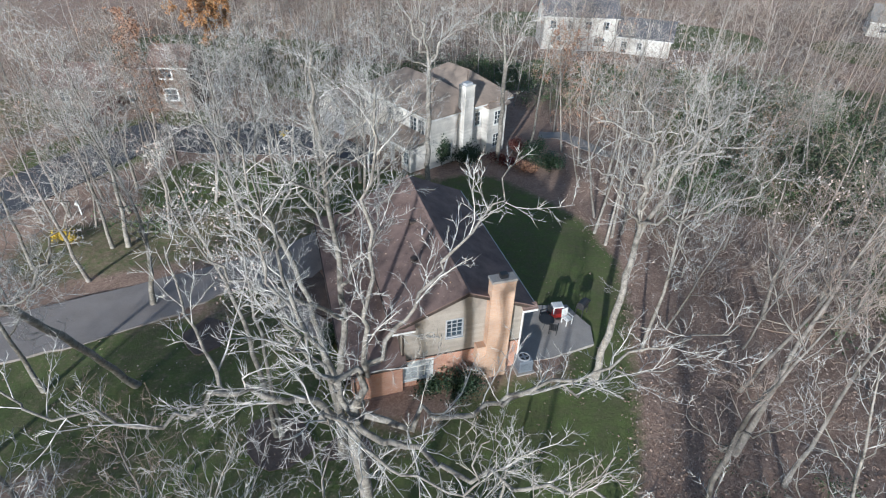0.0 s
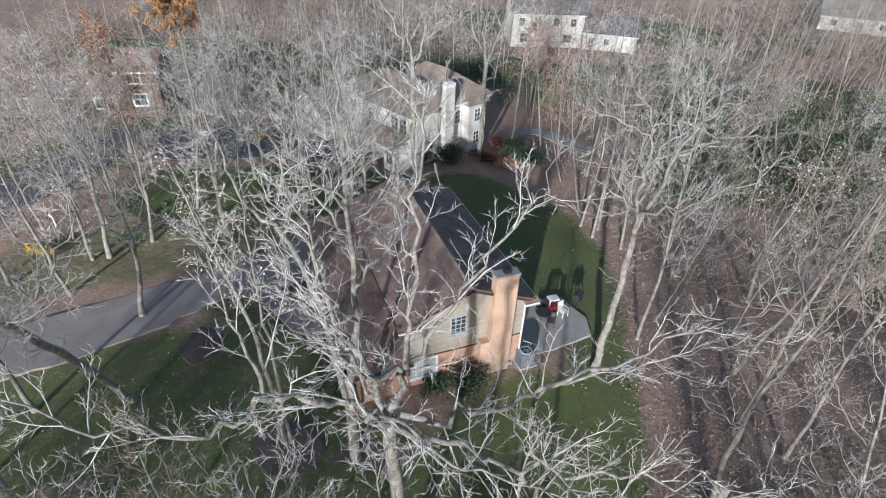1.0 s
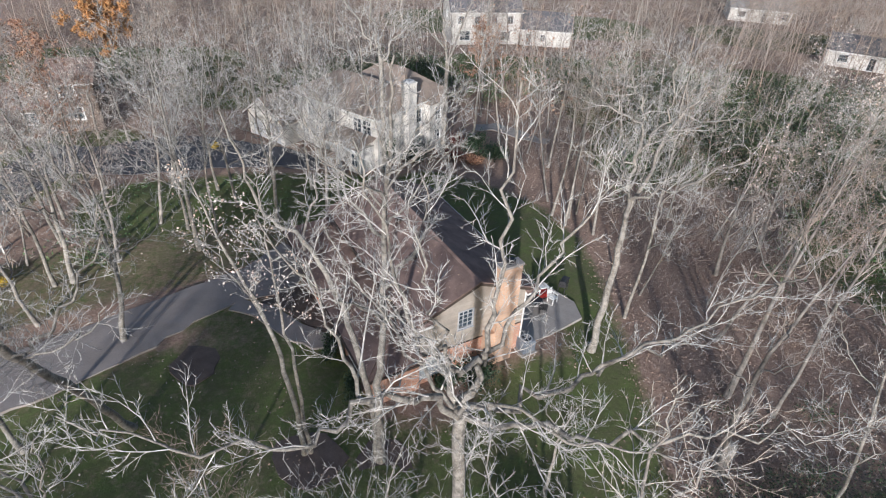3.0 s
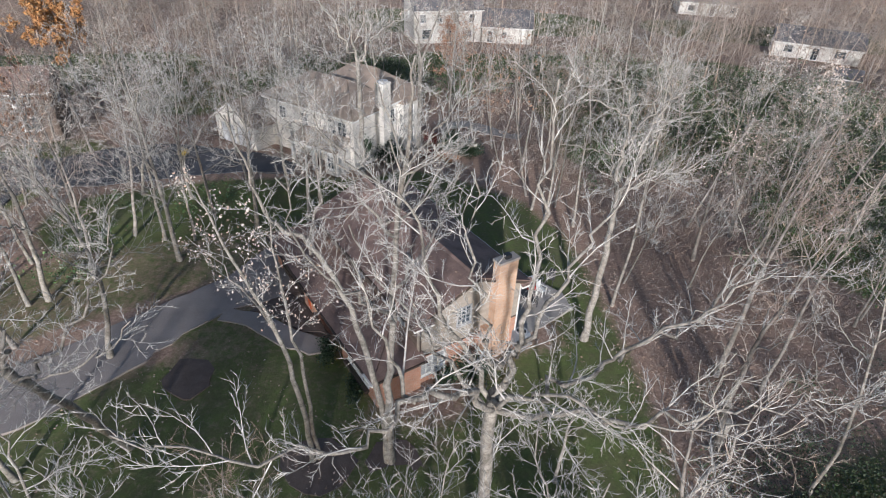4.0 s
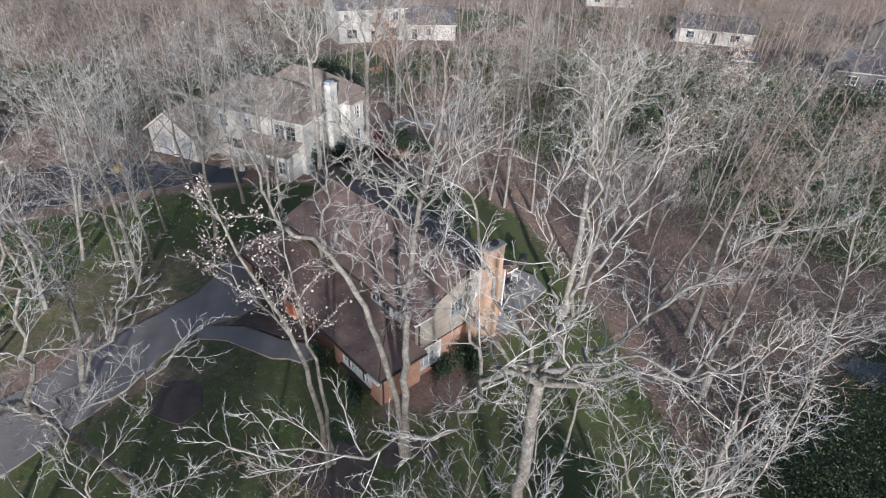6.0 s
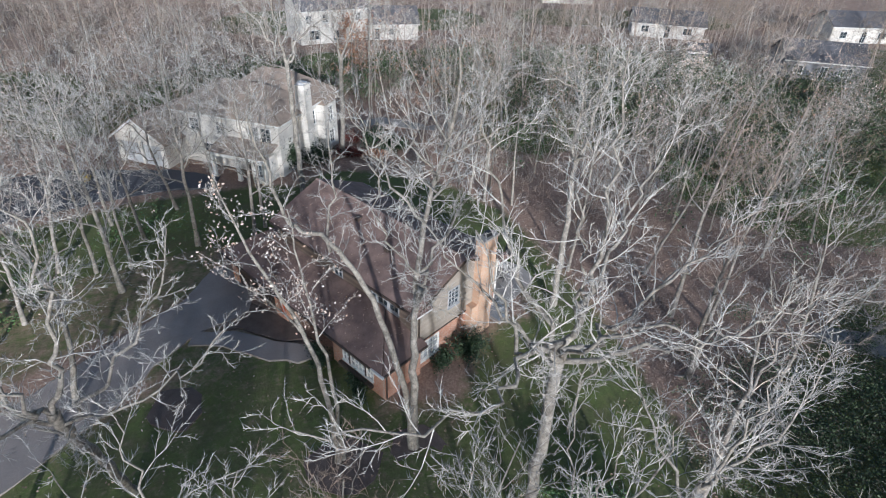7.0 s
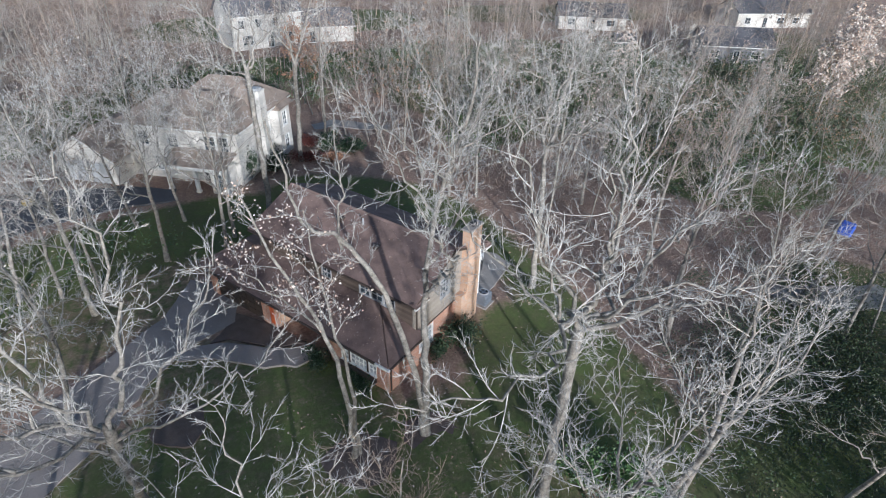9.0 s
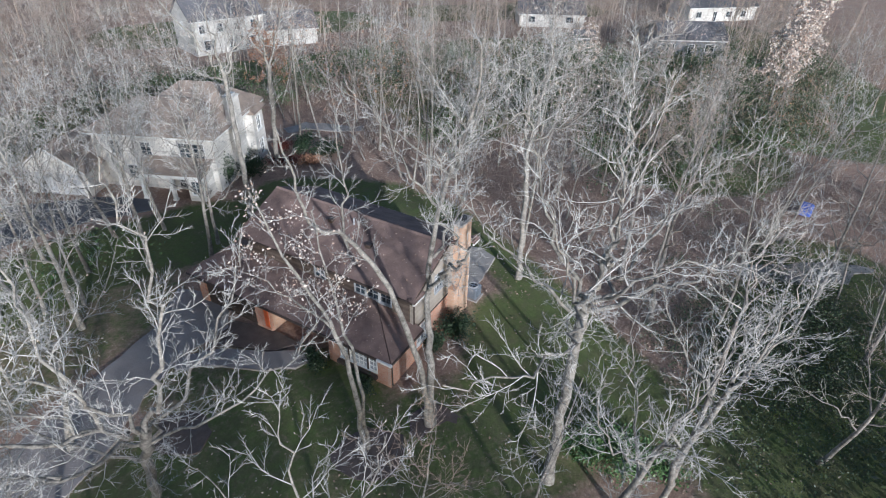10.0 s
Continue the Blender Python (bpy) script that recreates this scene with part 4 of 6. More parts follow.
def plain_house(label, at, turn, length, depth, eave, rise, wall, roof, windows, hip=False, over=0.4, extra=None):
    """A far house: four walls with windows, and a gabled or hipped roof with its ridge along x."""
    h = thing("far_house", label, "house", pose(at[0], at[1], 0, 0, 0, turn), group="neighbouring houses")
    panel("wall", (0, 0), (length, 0), 0, eave, windows, wall, h)
    for a, b, c, d in windows:
        window((0, 0), 0, a, b, c, d, h, 2, 2)
    mid, peak = depth / 2, eave + rise
    panel("wall", (length, 0.0), (length, depth), 0, eave, [(mid - 0.5, mid + 0.5, eave - 1.9, eave - 0.7)], wall, h, gable=None if hip else (mid, peak))
    window((length, 0), math.pi / 2, mid - 0.5, mid + 0.5, eave - 1.9, eave - 0.7, h)
    panel("wall", (length - 0.2, depth), (0.2, depth), 0, eave, [], wall, h)
    panel("wall", (0, depth), (0, 0), 0, eave, [(mid - 0.5, mid + 0.5, eave - 1.9, eave - 0.7)], wall, h, gable=None if hip else (mid, peak))
    window((0, depth), -math.pi / 2, mid - 0.5, mid + 0.5, eave - 1.9, eave - 0.7, h)
    if hip:
        hip_roof(h, 0, length, 0, depth, eave, rise, roof)
    else:
        s = rise / mid
        z = eave - over * s
        roof_slab([(-0.3, -over, z), (length + 0.3, -over, z), (length + 0.3, mid, peak), (-0.3, mid, peak)], roof, h)
        roof_slab([(length + 0.3, depth + over, z), (-0.3, depth + over, z), (-0.3, mid, peak), (length + 0.3, mid, peak)], roof, h)
        part("fascia", Geo().box(-0.3, length + 0.3, -over - 0.04, -over, z - 0.1, z + 0.12), DARK_TRIM if wall == BROWN_SIDING and length > 9 else WHITE, h)
    return h


two_up = [(1.2, 2.2, 3.5, 4.8), (4.2, 5.2, 3.5, 4.8), (7.2, 8.2, 3.5, 4.8), (10.2, 11.2, 3.5, 4.8), (1.6, 3.4, 0.8, 2.3), (6.0, 7.0, 0.1, 2.1), (9.0, 10.8, 0.8, 2.2)]
plain_house("white two-storey house with grey shingle roof far off", (0.7, 76.6), 8, 12.6, 8, 5.7, 2.9, WHITE_SIDING, GREY_SHINGLE, two_up)
plain_house("white garage wing with grey shingle roof far off", (13.3, 78.0), -11, 9.0, 8, 2.9, 2.2, WHITE_SIDING, GREY_SHINGLE, [(1.0, 1.9, 0.1, 2.0), (3.6, 4.4, 0.9, 2.0)])
brown = plain_house("brown two-storey house with white window frames among trees", (-44.2, 34.2), 12, 4.2, 5.5, 5.5, 1.6, BROWN_SIDING, SHINGLE, [(0.9, 2.3, 3.95, 5.2), (1.1, 2.5, 1.4, 2.7)])
for a, b, c, d in ((0.75, 2.45, 3.8, 5.3), (0.95, 2.65, 1.25, 2.8)):
    part("window_trim", Geo().box(a, b, -0.05, -0.01, d - 0.12, d).box(a, b, -0.05, -0.01, c, c + 0.12).box(a, a + 0.14, -0.048, -0.01, c, d).box(b - 0.14, b, -0.048, -0.01, c, d), WHITE, brown)
plain_house("low brown house wing under a brown shingle roof", (-57.5, 31.6), 12, 13.4, 6, 2.9, 1.7, BROWN_SIDING, SHINGLE, [(2, 3.2, 0.9, 2.2), (6, 7.6, 0.9, 2.2), (10.2, 11.4, 1.0, 2.2)])
plain_house("low white house with pale grey roof beyond the wood", (66, 106), -20, 13, 9, 2.9, 2.6, WHITE_SIDING, PALE_SHINGLE, [(2, 3.4, 0.9, 2.1), (7, 8, 0.1, 2.1), (11, 12.6, 0.9, 2.1)])
plain_house("low white house half hidden behind bare trees", (65.5, 70), -35, 14, 8, 2.7, 2.0, WHITE_SIDING, GREY_SHINGLE, [(2, 3.4, 0.9, 2.1), (6.5, 7.5, 0.1, 2.1), (10, 11.6, 0.9, 2.1)])
plain_house("grey house with a slate-coloured roof behind bare trees", (71.5, 38.8), -35, 12, 8, 3.0, 2.2, SLATE_SIDING, GREY_SHINGLE, [(1.5, 2.9, 0.9, 2.1), (5.5, 6.5, 0.1, 2.1), (8.5, 10.1, 0.9, 2.1)])
plain_house("long white house far behind the wood", (103.5, 55), -20, 18, 8, 3.2, 2.2, WHITE_SIDING, GREY_SHINGLE, [(2, 3.4, 0.9, 2.1), (6.5, 7.5, 0.1, 2.1), (10, 11.6, 0.9, 2.1), (14, 15.4, 0.9, 2.1)])


plain_house("small grey garden shed among bare trees", (61.5, 49.5), -35, 3.4, 2.6, 2.3, 0.9, SLATE_SIDING, GREY_SHINGLE, [(0.5, 1.3, 0.9, 1.7)])


# ---- things round the brick house ----
def air_conditioner():
    x, y = at_house(-0.1, -1.25)
    a = thing("air_conditioner", "grey outdoor air conditioning unit beside the chimney", "air conditioner", pose(x, y, 0.0, 0, 0, 26) @ Matrix.Scale(1.15, 4))
    part("pad", Geo().box(-0.5, 0.5, -0.5, 0.5, -0.1, 0.07), CONCRETE, a, "", 0.01)
    part("casing", Geo().box(-0.38, 0.38, -0.38, 0.38, 0.07, 0.84), METAL, a, "grey ribbed metal casing", 0.04)
    for i in range(9):
        z = 0.16 + i * 0.07
        part("louvre", Geo().box(-0.392, 0.392, -0.392, 0.392, z, z + 0.02), METAL, a)
    part("fan_guard", Geo().lathe([(0.33, 0.845), (0.33, 0.88), (0.27, 0.89), (0.27, 0.86)], 24, cap=False), GREY_PAINT, a)
    part("fan_well", Geo().lathe([(0.27, 0.846), (0.27, 0.855), (0.02, 0.852)], 24), BLACK, a, "black fan opening")
    for i in range(4):
        part("fan_blade", Geo().box(0.02, 0.24, -0.05, 0.05, 0.862, 0.87, pose(0, 0, 0, 0, 0, 90 * i)), METAL, a)


air_conditioner()


def patio_chair(m, label, mat):
    c = thing("patio_chair", label, "chair", m, "patio chairs")
    part("seat", Geo().box(-0.27, 0.27, -0.26, 0.26, 0.40, 0.45), mat, c, "", 0.012)
    for i in range(4):
        part("back_slat", Geo().box(-0.25 + i * 0.135, -0.15 + i * 0.135, 0.24, 0.27, 0.45, 1.0, pose(0, 0, 0, -6)), mat, c)
    part("top_rail", Geo().box(-0.27, 0.27, 0.33, 0.37, 0.96, 1.04), mat, c, "", 0.01)
    for x in (-0.24, 0.24):
        for y in (-0.23, 0.23):
            part("leg", Geo().box(x - 0.025, x + 0.025, y - 0.025, y + 0.025, 0, 0.40), mat, c)
        part("armrest", Geo().box(x - 0.04, x + 0.04, -0.26, 0.26, 0.64, 0.67), mat, c)
        part("arm_post", Geo().box(x - 0.02, x + 0.02, -0.23, -0.19, 0.45, 0.64), mat, c)
    return c


patio_chair(pose(3.9, 5.1, 0.06, 0, 0, 40), "white plastic chair standing on the patio", WHITE)
patio_chair(pose(2.4, 5.2, 0.06, 0, 0, -60), "black metal chair standing on the patio", BLACK)
patio_chair(pose(3.0, 4.0, 0.06, 0, 0, 170), "dark metal chair at the patio's edge", BLACK)


def patio_table():
    t = thing("patio_table", "round black metal table on the patio", "table", pose(2.5, 4.4, 0.06))
    part("tabletop", Geo().lathe([(0.5, 0.68), (0.52, 0.7), (0.52, 0.72), (0.5, 0.735)], 24), BLACK, t)
    for i in range(3):
        a = i * 2.094
        pipe_part("leg", [(0.4 * math.cos(a), 0.4 * math.sin(a), 0), (0.15 * math.cos(a), 0.15 * math.sin(a), 0.4), (0.3 * math.cos(a), 0.3 * math.sin(a), 0.69)], 0.018, BLACK, t)


patio_table()


def play_car():
    c = thing("toy_car", "red and white plastic ride-on car on the patio", "toy car", pose(3.2, 5.6, 0.06, 0, 0, 20))
    part("body", Geo().prism([(-0.6, -0.3, 0.16), (0.6, -0.3, 0.16), (0.62, -0.3, 0.42), (0.25, -0.3, 0.5), (-0.1, -0.3, 0.46), (-0.55, -0.3, 0.6), (-0.62, -0.3, 0.4)], (0, 0.6, 0)), RED, c, "red body", 0.03)
    part("canopy", Geo().box(-0.4, 0.35, -0.3, 0.3, 1.0, 1.1), WHITE, c, "white roof", 0.03)
    for x in (-0.36, 0.3):
        for y in (-0.27, 0.27):
            part("roof_post", Geo().box(x - 0.03, x + 0.03, y - 0.03, y + 0.03, 0.45, 1.0), WHITE, c)
    for x in (-0.38, 0.38):
        for y in (-0.33, 0.33):
            part("wheel", Geo().lathe([(0.0, -0.04), (0.13, -0.04), (0.15, 0), (0.13, 0.04), (0.0, 0.04)], 14, cap=False), BLACK, c, m=pose(x, y, 0.15, 90))


play_car()


def grill():
    g = thing("barbecue_grill", "black covered barbecue grill on the patio", "grill", pose(4.9, 6.3, 0.06, 0, 0, 60))
    part("firebox", Geo().box(-0.4, 0.4, -0.28, 0.28, 0.6, 0.85), BLACK, g, "", 0.04)
    part("lid", Geo().prism([(-0.4, -0.28, 0.86), (-0.4, 0.28, 0.86), (-0.4, 0.2, 1.08), (-0.4, -0.05, 1.15), (-0.4, -0.24, 1.02)], (0.8, 0, 0)), BLACK, g, "", 0.02)
    part("side_shelf", Geo().box(0.42, 0.8, -0.24, 0.24, 0.8, 0.83), BLACK, g)
    for x in (-0.36, 0.36):
        for y in (-0.24, 0.24):
            part("leg", Geo().box(x - 0.025, x + 0.025, y - 0.025, y + 0.025, 0, 0.6), BLACK, g)


grill()


def mailbox(at):
    m = thing("mailbox", "white mailbox on a white post by the street", "mailbox", pose(*at, 0, 0, 0, 30))
    part("post", Geo().box(-0.05, 0.05, -0.05, 0.05, -0.2, 1.05), WHITE, m)
    part("arm", Geo().box(-0.04, 0.04, -0.45, 0.05, 1.0, 1.08), WHITE, m)
    part("box", Geo().prism([(-0.1, -0.48, 1.08), (0.1, -0.48, 1.08), (0.1, -0.48, 1.2), (0.06, -0.48, 1.27), (-0.06, -0.48, 1.27), (-0.1, -0.48, 1.2)], (0, 0.5, 0)), WHITE, m)


mailbox((-36.8, 11.0))


def tarp(at):
    b = thing("covered_boat", "low boat-shaped load under a blue tarpaulin", "tarpaulin", pose(*at, 0, 0, 0, 20))
    part("cover", Geo().prism([(-1.2, -0.5, 0.0), (1.2, -0.6, 0.0), (1.3, 0.5, 0.0), (-1.1, 0.6, 0.0)], (0.1, 0.05, 0.45)), BLUE, b, "blue crumpled tarpaulin", 0.12)


tarp((35.2, -6.2))


def fallen_log():
    g = thing("fallen_log", "dark fallen log lying across the pale stream sheet", "log", pose(23.3, -9.9, 0.28, 0, 0, 12))
    part("stem", Geo().pipe([(-3.2, 0.1, 0.0), (-1.0, -0.1, 0.05), (1.2, 0.05, 0.0), (3.0, -0.15, 0.06)], 0.2, 8), WOOD_BARK, g)
    part("branch", Geo().pipe([(0.6, 0.0, 0.1), (1.2, 0.5, 0.6), (1.5, 1.2, 0.9)], 0.06), WOOD_BARK, g, "short broken branch")


fallen_log()


def stump(at):
    s = thing("tree_stump", "broken pale tree stump on the wood floor", "stump", pose(*at, 0))
    part("stem", Geo().prism([(0.22 * math.cos(a * 0.785) * (1.2 if a % 3 else 0.9), 0.22 * math.sin(a * 0.785), -0.2) for a in range(8)], (0.5, 0.5, 1.9)), BARK, s, "leaning broken stem", 0.02)
    part("root", Geo().pipe([(0, 0, 0.3), (0.4, -0.2, 0.05), (0.8, -0.3, -0.1)], 0.09), BARK, s)
    part("root", Geo().pipe([(0, 0, 0.3), (-0.4, 0.2, 0.05), (-0.7, 0.5, -0.1)], 0.08), BARK, s)


stump((9.6, -8.5))


# ---- trees near the brick house ----
tree("oak_tree", (-4.45, -13.4, 0), [
    ([(0, 0, -0.2), (0.1, 0.1, 5.8), (0, 0, 11.2)], 0.36, 0.29),
    ([(0, 0, 11.0), (0.3, -0.1, 12.8), (0.55, -0.2, 14.4), (0.65, 0.2, 18.0), (0.8, 0.8, 21.0)], 0.24, 0.04),
    ([(0.4, -0.2, 13.4), (-0.5, -0.9, 14.0), (-0.75, -1.25, 15.2), (-1.2, -1.2, 17.2), (-1.4, -0.9, 19.6)], 0.15, 0.03),
    ([(0, 0, 10.9), (-1.3, -0.9, 12.8), (-2.75, -1.9, 13.7), (-4.0, -2.7, 13.4), (-6.5, -3.4, 14.2), (-9.0, -3.2, 15.0)], 0.2, 0.03),
    ([(-2.6, -1.8, 13.6), (-3.4, -1.4, 15.4), (-4.0, -0.8, 17.4)], 0.11, 0.03),
    ([(0, 0, 10.8), (2.0, 0.4, 11.2), (4.1, 0.75, 11.7), (6.0, 0.7, 13.4), (7.75, 0.7, 14.7), (9.8, 1.0, 15.8)], 0.19, 0.03),
    ([(4.3, 0.75, 11.8), (6.4, 1.6, 12.2), (8.6, 2.4, 12.4), (10.4, 2.8, 13.2)], 0.11, 0.02),
    ([(0, 0, 10.9), (2.2, -1.4, 11.9), (4.6, -2.2, 12.6), (7.05, -2.6, 13.2), (9.0, -3.0, 13.9)], 0.17, 0.03),
    ([(0.1, -0.1, 11.2), (-0.2, -1.6, 13.2), (0.6, -2.7, 14.4), (2.8, -3.5, 14.1), (4.8, -4.0, 14.6)], 0.13, 0.03),
    ([(0, 0.1, 10.4), (-1.6, 1.2, 12.4), (-3.0, 2.2, 14.0), (-4.2, 3.0, 16.0)], 0.13, 0.03),
    ([(-0.1, 0, 11.3), (-1.5, 0.6, 14.4), (-2.4, 1.0, 17.0), (-3.0, 1.3, 19.4)], 0.15, 0.03),
    ([(0.4, -0.1, 13.6), (1.8, 0.5, 15.6), (3.0, 0.9, 17.6), (3.8, 1.2, 19.4)], 0.12, 0.03),
], 11, "large spreading bare oak with pale grey limbs on the lawn")
tree("twin_stem_tree", (-7.55, -7.35, 0), [
    ([(0, 0, -0.2), (0.02, 0.2, 5.4), (0.3, 0.9, 8.0), (0.4, 0.4, 13.0), (0.8, -1.2, 17.8), (1.0, -1.4, 20.5)], 0.30, 0.04),
    ([(-0.1, 0, -0.2), (-0.5, 0.5, 4.6), (-1.5, 1.35, 9.0), (-3.0, 2.2, 11.9), (-4.3, 2.5, 12.7), (-4.9, 2.3, 14.8), (-5.4, 2.2, 17.5)], 0.24, 0.04),
    ([(0.35, 0.8, 8.6), (-0.4, -1.4, 11.4), (-0.8, -3.6, 13.4), (-2.2, -4.0, 15.7), (-2.8, -4.2, 18.2)], 0.15, 0.03),
    ([(0.4, 0.6, 10.6), (1.9, 0.6, 13.2), (3.0, 1.0, 16.0)], 0.13, 0.03),
    ([(-3.0, 2.2, 11.4), (-2.6, 3.4, 14.0), (-2.2, 4.2, 16.8)], 0.11, 0.03),
    ([(0.4, 0.2, 13.4), (-1.0, 0.6, 15.4), (-2.2, 0.8, 18.0)], 0.11, 0.03),
    ([(0.8, -1.2, 17.0), (2.2, -0.6, 18.6), (3.4, -0.4, 19.6)], 0.07, 0.02),
    ([(0.6, -0.6, 15.5), (-0.8, -2.4, 17.6), (-1.6, -3.6, 19.2)], 0.08, 0.02),
    ([(0.7, -1.0, 16.6), (1.8, -2.6, 18.0), (2.4, -3.8, 19.0)], 0.07, 0.02),
    ([(0.8, -1.2, 17.0), (0.0, 0.4, 19.0), (-0.4, 1.6, 20.4)], 0.07, 0.02),
    ([(0.4, 0.2, 13.4), (2.0, 0.8, 15.6), (3.6, 1.6, 17.4)], 0.09, 0.02),
    ([(0.7, -0.9, 16.0), (2.4, 0.6, 17.4), (4.0, 1.8, 18.6)], 0.07, 0.02),
    ([(0.6, -0.6, 15.0), (-1.4, 1.4, 17.0), (-2.8, 2.6, 18.6)], 0.07, 0.02),
], 12, "tall twin-stemmed bare tree beside the front wing", LACE)
tree("slender_tree", (-11.45, -6.85, 0), [
    ([(0, 0, -0.2), (-0.2, -0.05, 5.1), (-0.9, 0.3, 9.0), (-2.2, 0.8, 12.6), (-3.0, 1.0, 15.6)], 0.2, 0.03),
    ([(0.28, 0.05, -0.2), (0.15, 0.1, 5.0), (-0.3, 0.9, 9.6), (-0.6, 1.6, 13.8)], 0.16, 0.03),
    ([(-0.8, 0.25, 8.6), (-2.4, 1.6, 10.6), (-4.2, 2.6, 12.0)], 0.09, 0.02),
], 13, "slender twin-stemmed tree with a few pale dry leaves", leaves=900)
tree("spreading_tree", (5.45, 0.4, 0), [
    ([(0, 0, -0.2), (0.4, 0.5, 5.5), (0.55, 1.2, 9.6)], 0.32, 0.2),
    ([(0.55, 1.2, 9.5), (0.25, 1.2, 12.9), (0.05, 1.0, 15.0), (-0.65, 0.9, 16.6), (-1.75, 0.8, 17.8)], 0.19, 0.03),
    ([(0.25, 1.2, 12.9), (1.05, 0.6, 15.1), (0.75, 0.4, 16.9), (0.8, 0.2, 18.6)], 0.12, 0.03),
    ([(0.6, 1.2, 9.4), (1.65, 1.4, 13.6), (2.4, 1.6, 15.2), (3.7, 1.9, 16.6), (4.6, 2.2, 17.8)], 0.18, 0.03),
    ([(1.65, 1.4, 13.7), (3.7, 0.8, 15.1), (5.2, 0.2, 15.2)], 0.11, 0.03),
    ([(0.25, 1.2, 12.5), (-1.35, 1.6, 12.7), (-3.2, 2.0, 12.9)], 0.10, 0.03),
    ([(0.05, 1.0, 14.8), (-2.2, 0.6, 15.9), (-3.4, 0.2, 17.7)], 0.10, 0.03),
    ([(2.4, 1.6, 15.2), (2.4, 2.2, 17.0), (2.9, 2.6, 18.8)], 0.09, 0.03),
    ([(0.5, 1.0, 10.5), (1.8, -1.0, 12.2), (3.2, -2.4, 14.2), (4.6, -3.0, 16.0)], 0.13, 0.03),
    ([(0.4, 1.2, 11.0), (1.6, 3.0, 13.0), (2.6, 4.8, 15.6)], 0.11, 0.03),
    ([(0.4, 1.0, 10.4), (-1.0, -0.6, 12.6), (-1.6, -1.6, 15.0)], 0.11, 0.03),
], 14, "wide-crowned bare tree at the edge of the wood", DENSE)
for i, (x, y, hgt) in enumerate(((7.3, 15.7, 15), (7.9, 16.9, 16), (6.5, 17.4, 14), (9.4, 14.2, 15))):
    tree("slim_tree", (x, y, 0), random_limbs(np.random.default_rng(220 + i), hgt, 0.15, 0.5, 7, 0.3, 0.03, (35, 65)), 220 + i, "slim bare tree in a cluster behind the lawn", COPSE, BARK, WOOD_TWIG, group="slim trees behind the lawn")
tree("leaning_tree", (-20.7, -5.1, 0), [
    ([(0, 0, -0.2), (0.3, -2.6, 5.6), (0.9, -5.2, 10.6), (1.0, -5.6, 11.4)], 0.27, 0.19),
    ([(1.0, -5.6, 11.3), (1.7, -6.0, 13.1), (2.2, -6.2, 15.2), (2.4, -6.0, 18.0), (2.2, -5.6, 19.6)], 0.14, 0.03),
    ([(0.1, -5.5, 12.0), (-0.4, -4.8, 14.4), (-0.6, -3.8, 16.8), (-0.4, -3.0, 19.0)], 0.11, 0.03),
    ([(-1.6, -5.2, 13.8), (-1.8, -3.6, 15.4), (-2.6, -2.0, 17.4)], 0.09, 0.03),
    ([(1.0, -5.6, 11.2), (0.1, -5.5, 12.0), (-1.6, -5.2, 13.8), (-3.2, -4.8, 16.2)], 0.13, 0.03),
    ([(0.9, -5.2, 10.6), (-1.0, -6.4, 11.8), (-3.4, -7.4, 13.0), (-5.4, -8.0, 14.8)], 0.12, 0.03),
    ([(0.8, -4.8, 10.0), (2.6, -4.6, 11.6), (4.2, -4.4, 13.8), (5.0, -4.2, 16.0)], 0.12, 0.03),
    ([(0.6, -4.2, 8.6), (-1.4, -3.4, 10.4), (-3.2, -2.4, 12.8)], 0.1, 0.03),
    ([(1.0, -5.6, 11.3), (0.6, -6.6, 13.4), (-0.4, -7.2, 15.8), (-0.8, -7.4, 17.8)], 0.11, 0.03),
    ([(0.1, -5.5, 12.0), (-2.2, -6.4, 13.6), (-4.4, -6.6, 15.6), (-5.6, -6.4, 17.2)], 0.10, 0.03),
    ([(-1.0, -6.4, 11.8), (-3.4, -5.6, 12.4), (-6.0, -5.2, 13.4), (-8.0, -5.0, 14.6)], 0.09, 0.03),
    ([(0.9, -5.0, 10.2), (2.4, -6.2, 11.4), (4.4, -6.8, 12.6), (6.0, -7.0, 14.2)], 0.09, 0.03),
], 15, "leaning bare tree with an open pale crown on the front lawn", LACE)
tree("young_oak", (-7.6, -18.6, 0), [
    ([(0, 0, -0.2), (0.2, 0.1, 6.0), (-0.2, -0.6, 11.0)], 0.2, 0.13),
    ([(-0.2, -0.6, 10.8), (-0.7, -1.2, 13.6), (-0.8, -1.5, 16.4)], 0.1, 0.02),
    ([(-0.2, -0.6, 10.6), (0.9, -0.8, 13.0), (1.7, -0.9, 15.8)], 0.1, 0.02),
    ([(-0.2, -0.6, 10.4), (-1.9, -0.4, 12.4), (-3.0, -0.2, 14.8)], 0.09, 0.02),
    ([(-0.1, -0.4, 9.6), (0.8, 1.0, 11.6), (1.4, 2.0, 13.8)], 0.08, 0.02),
], 16, "young bare oak with a dense twiggy crown", LACE)
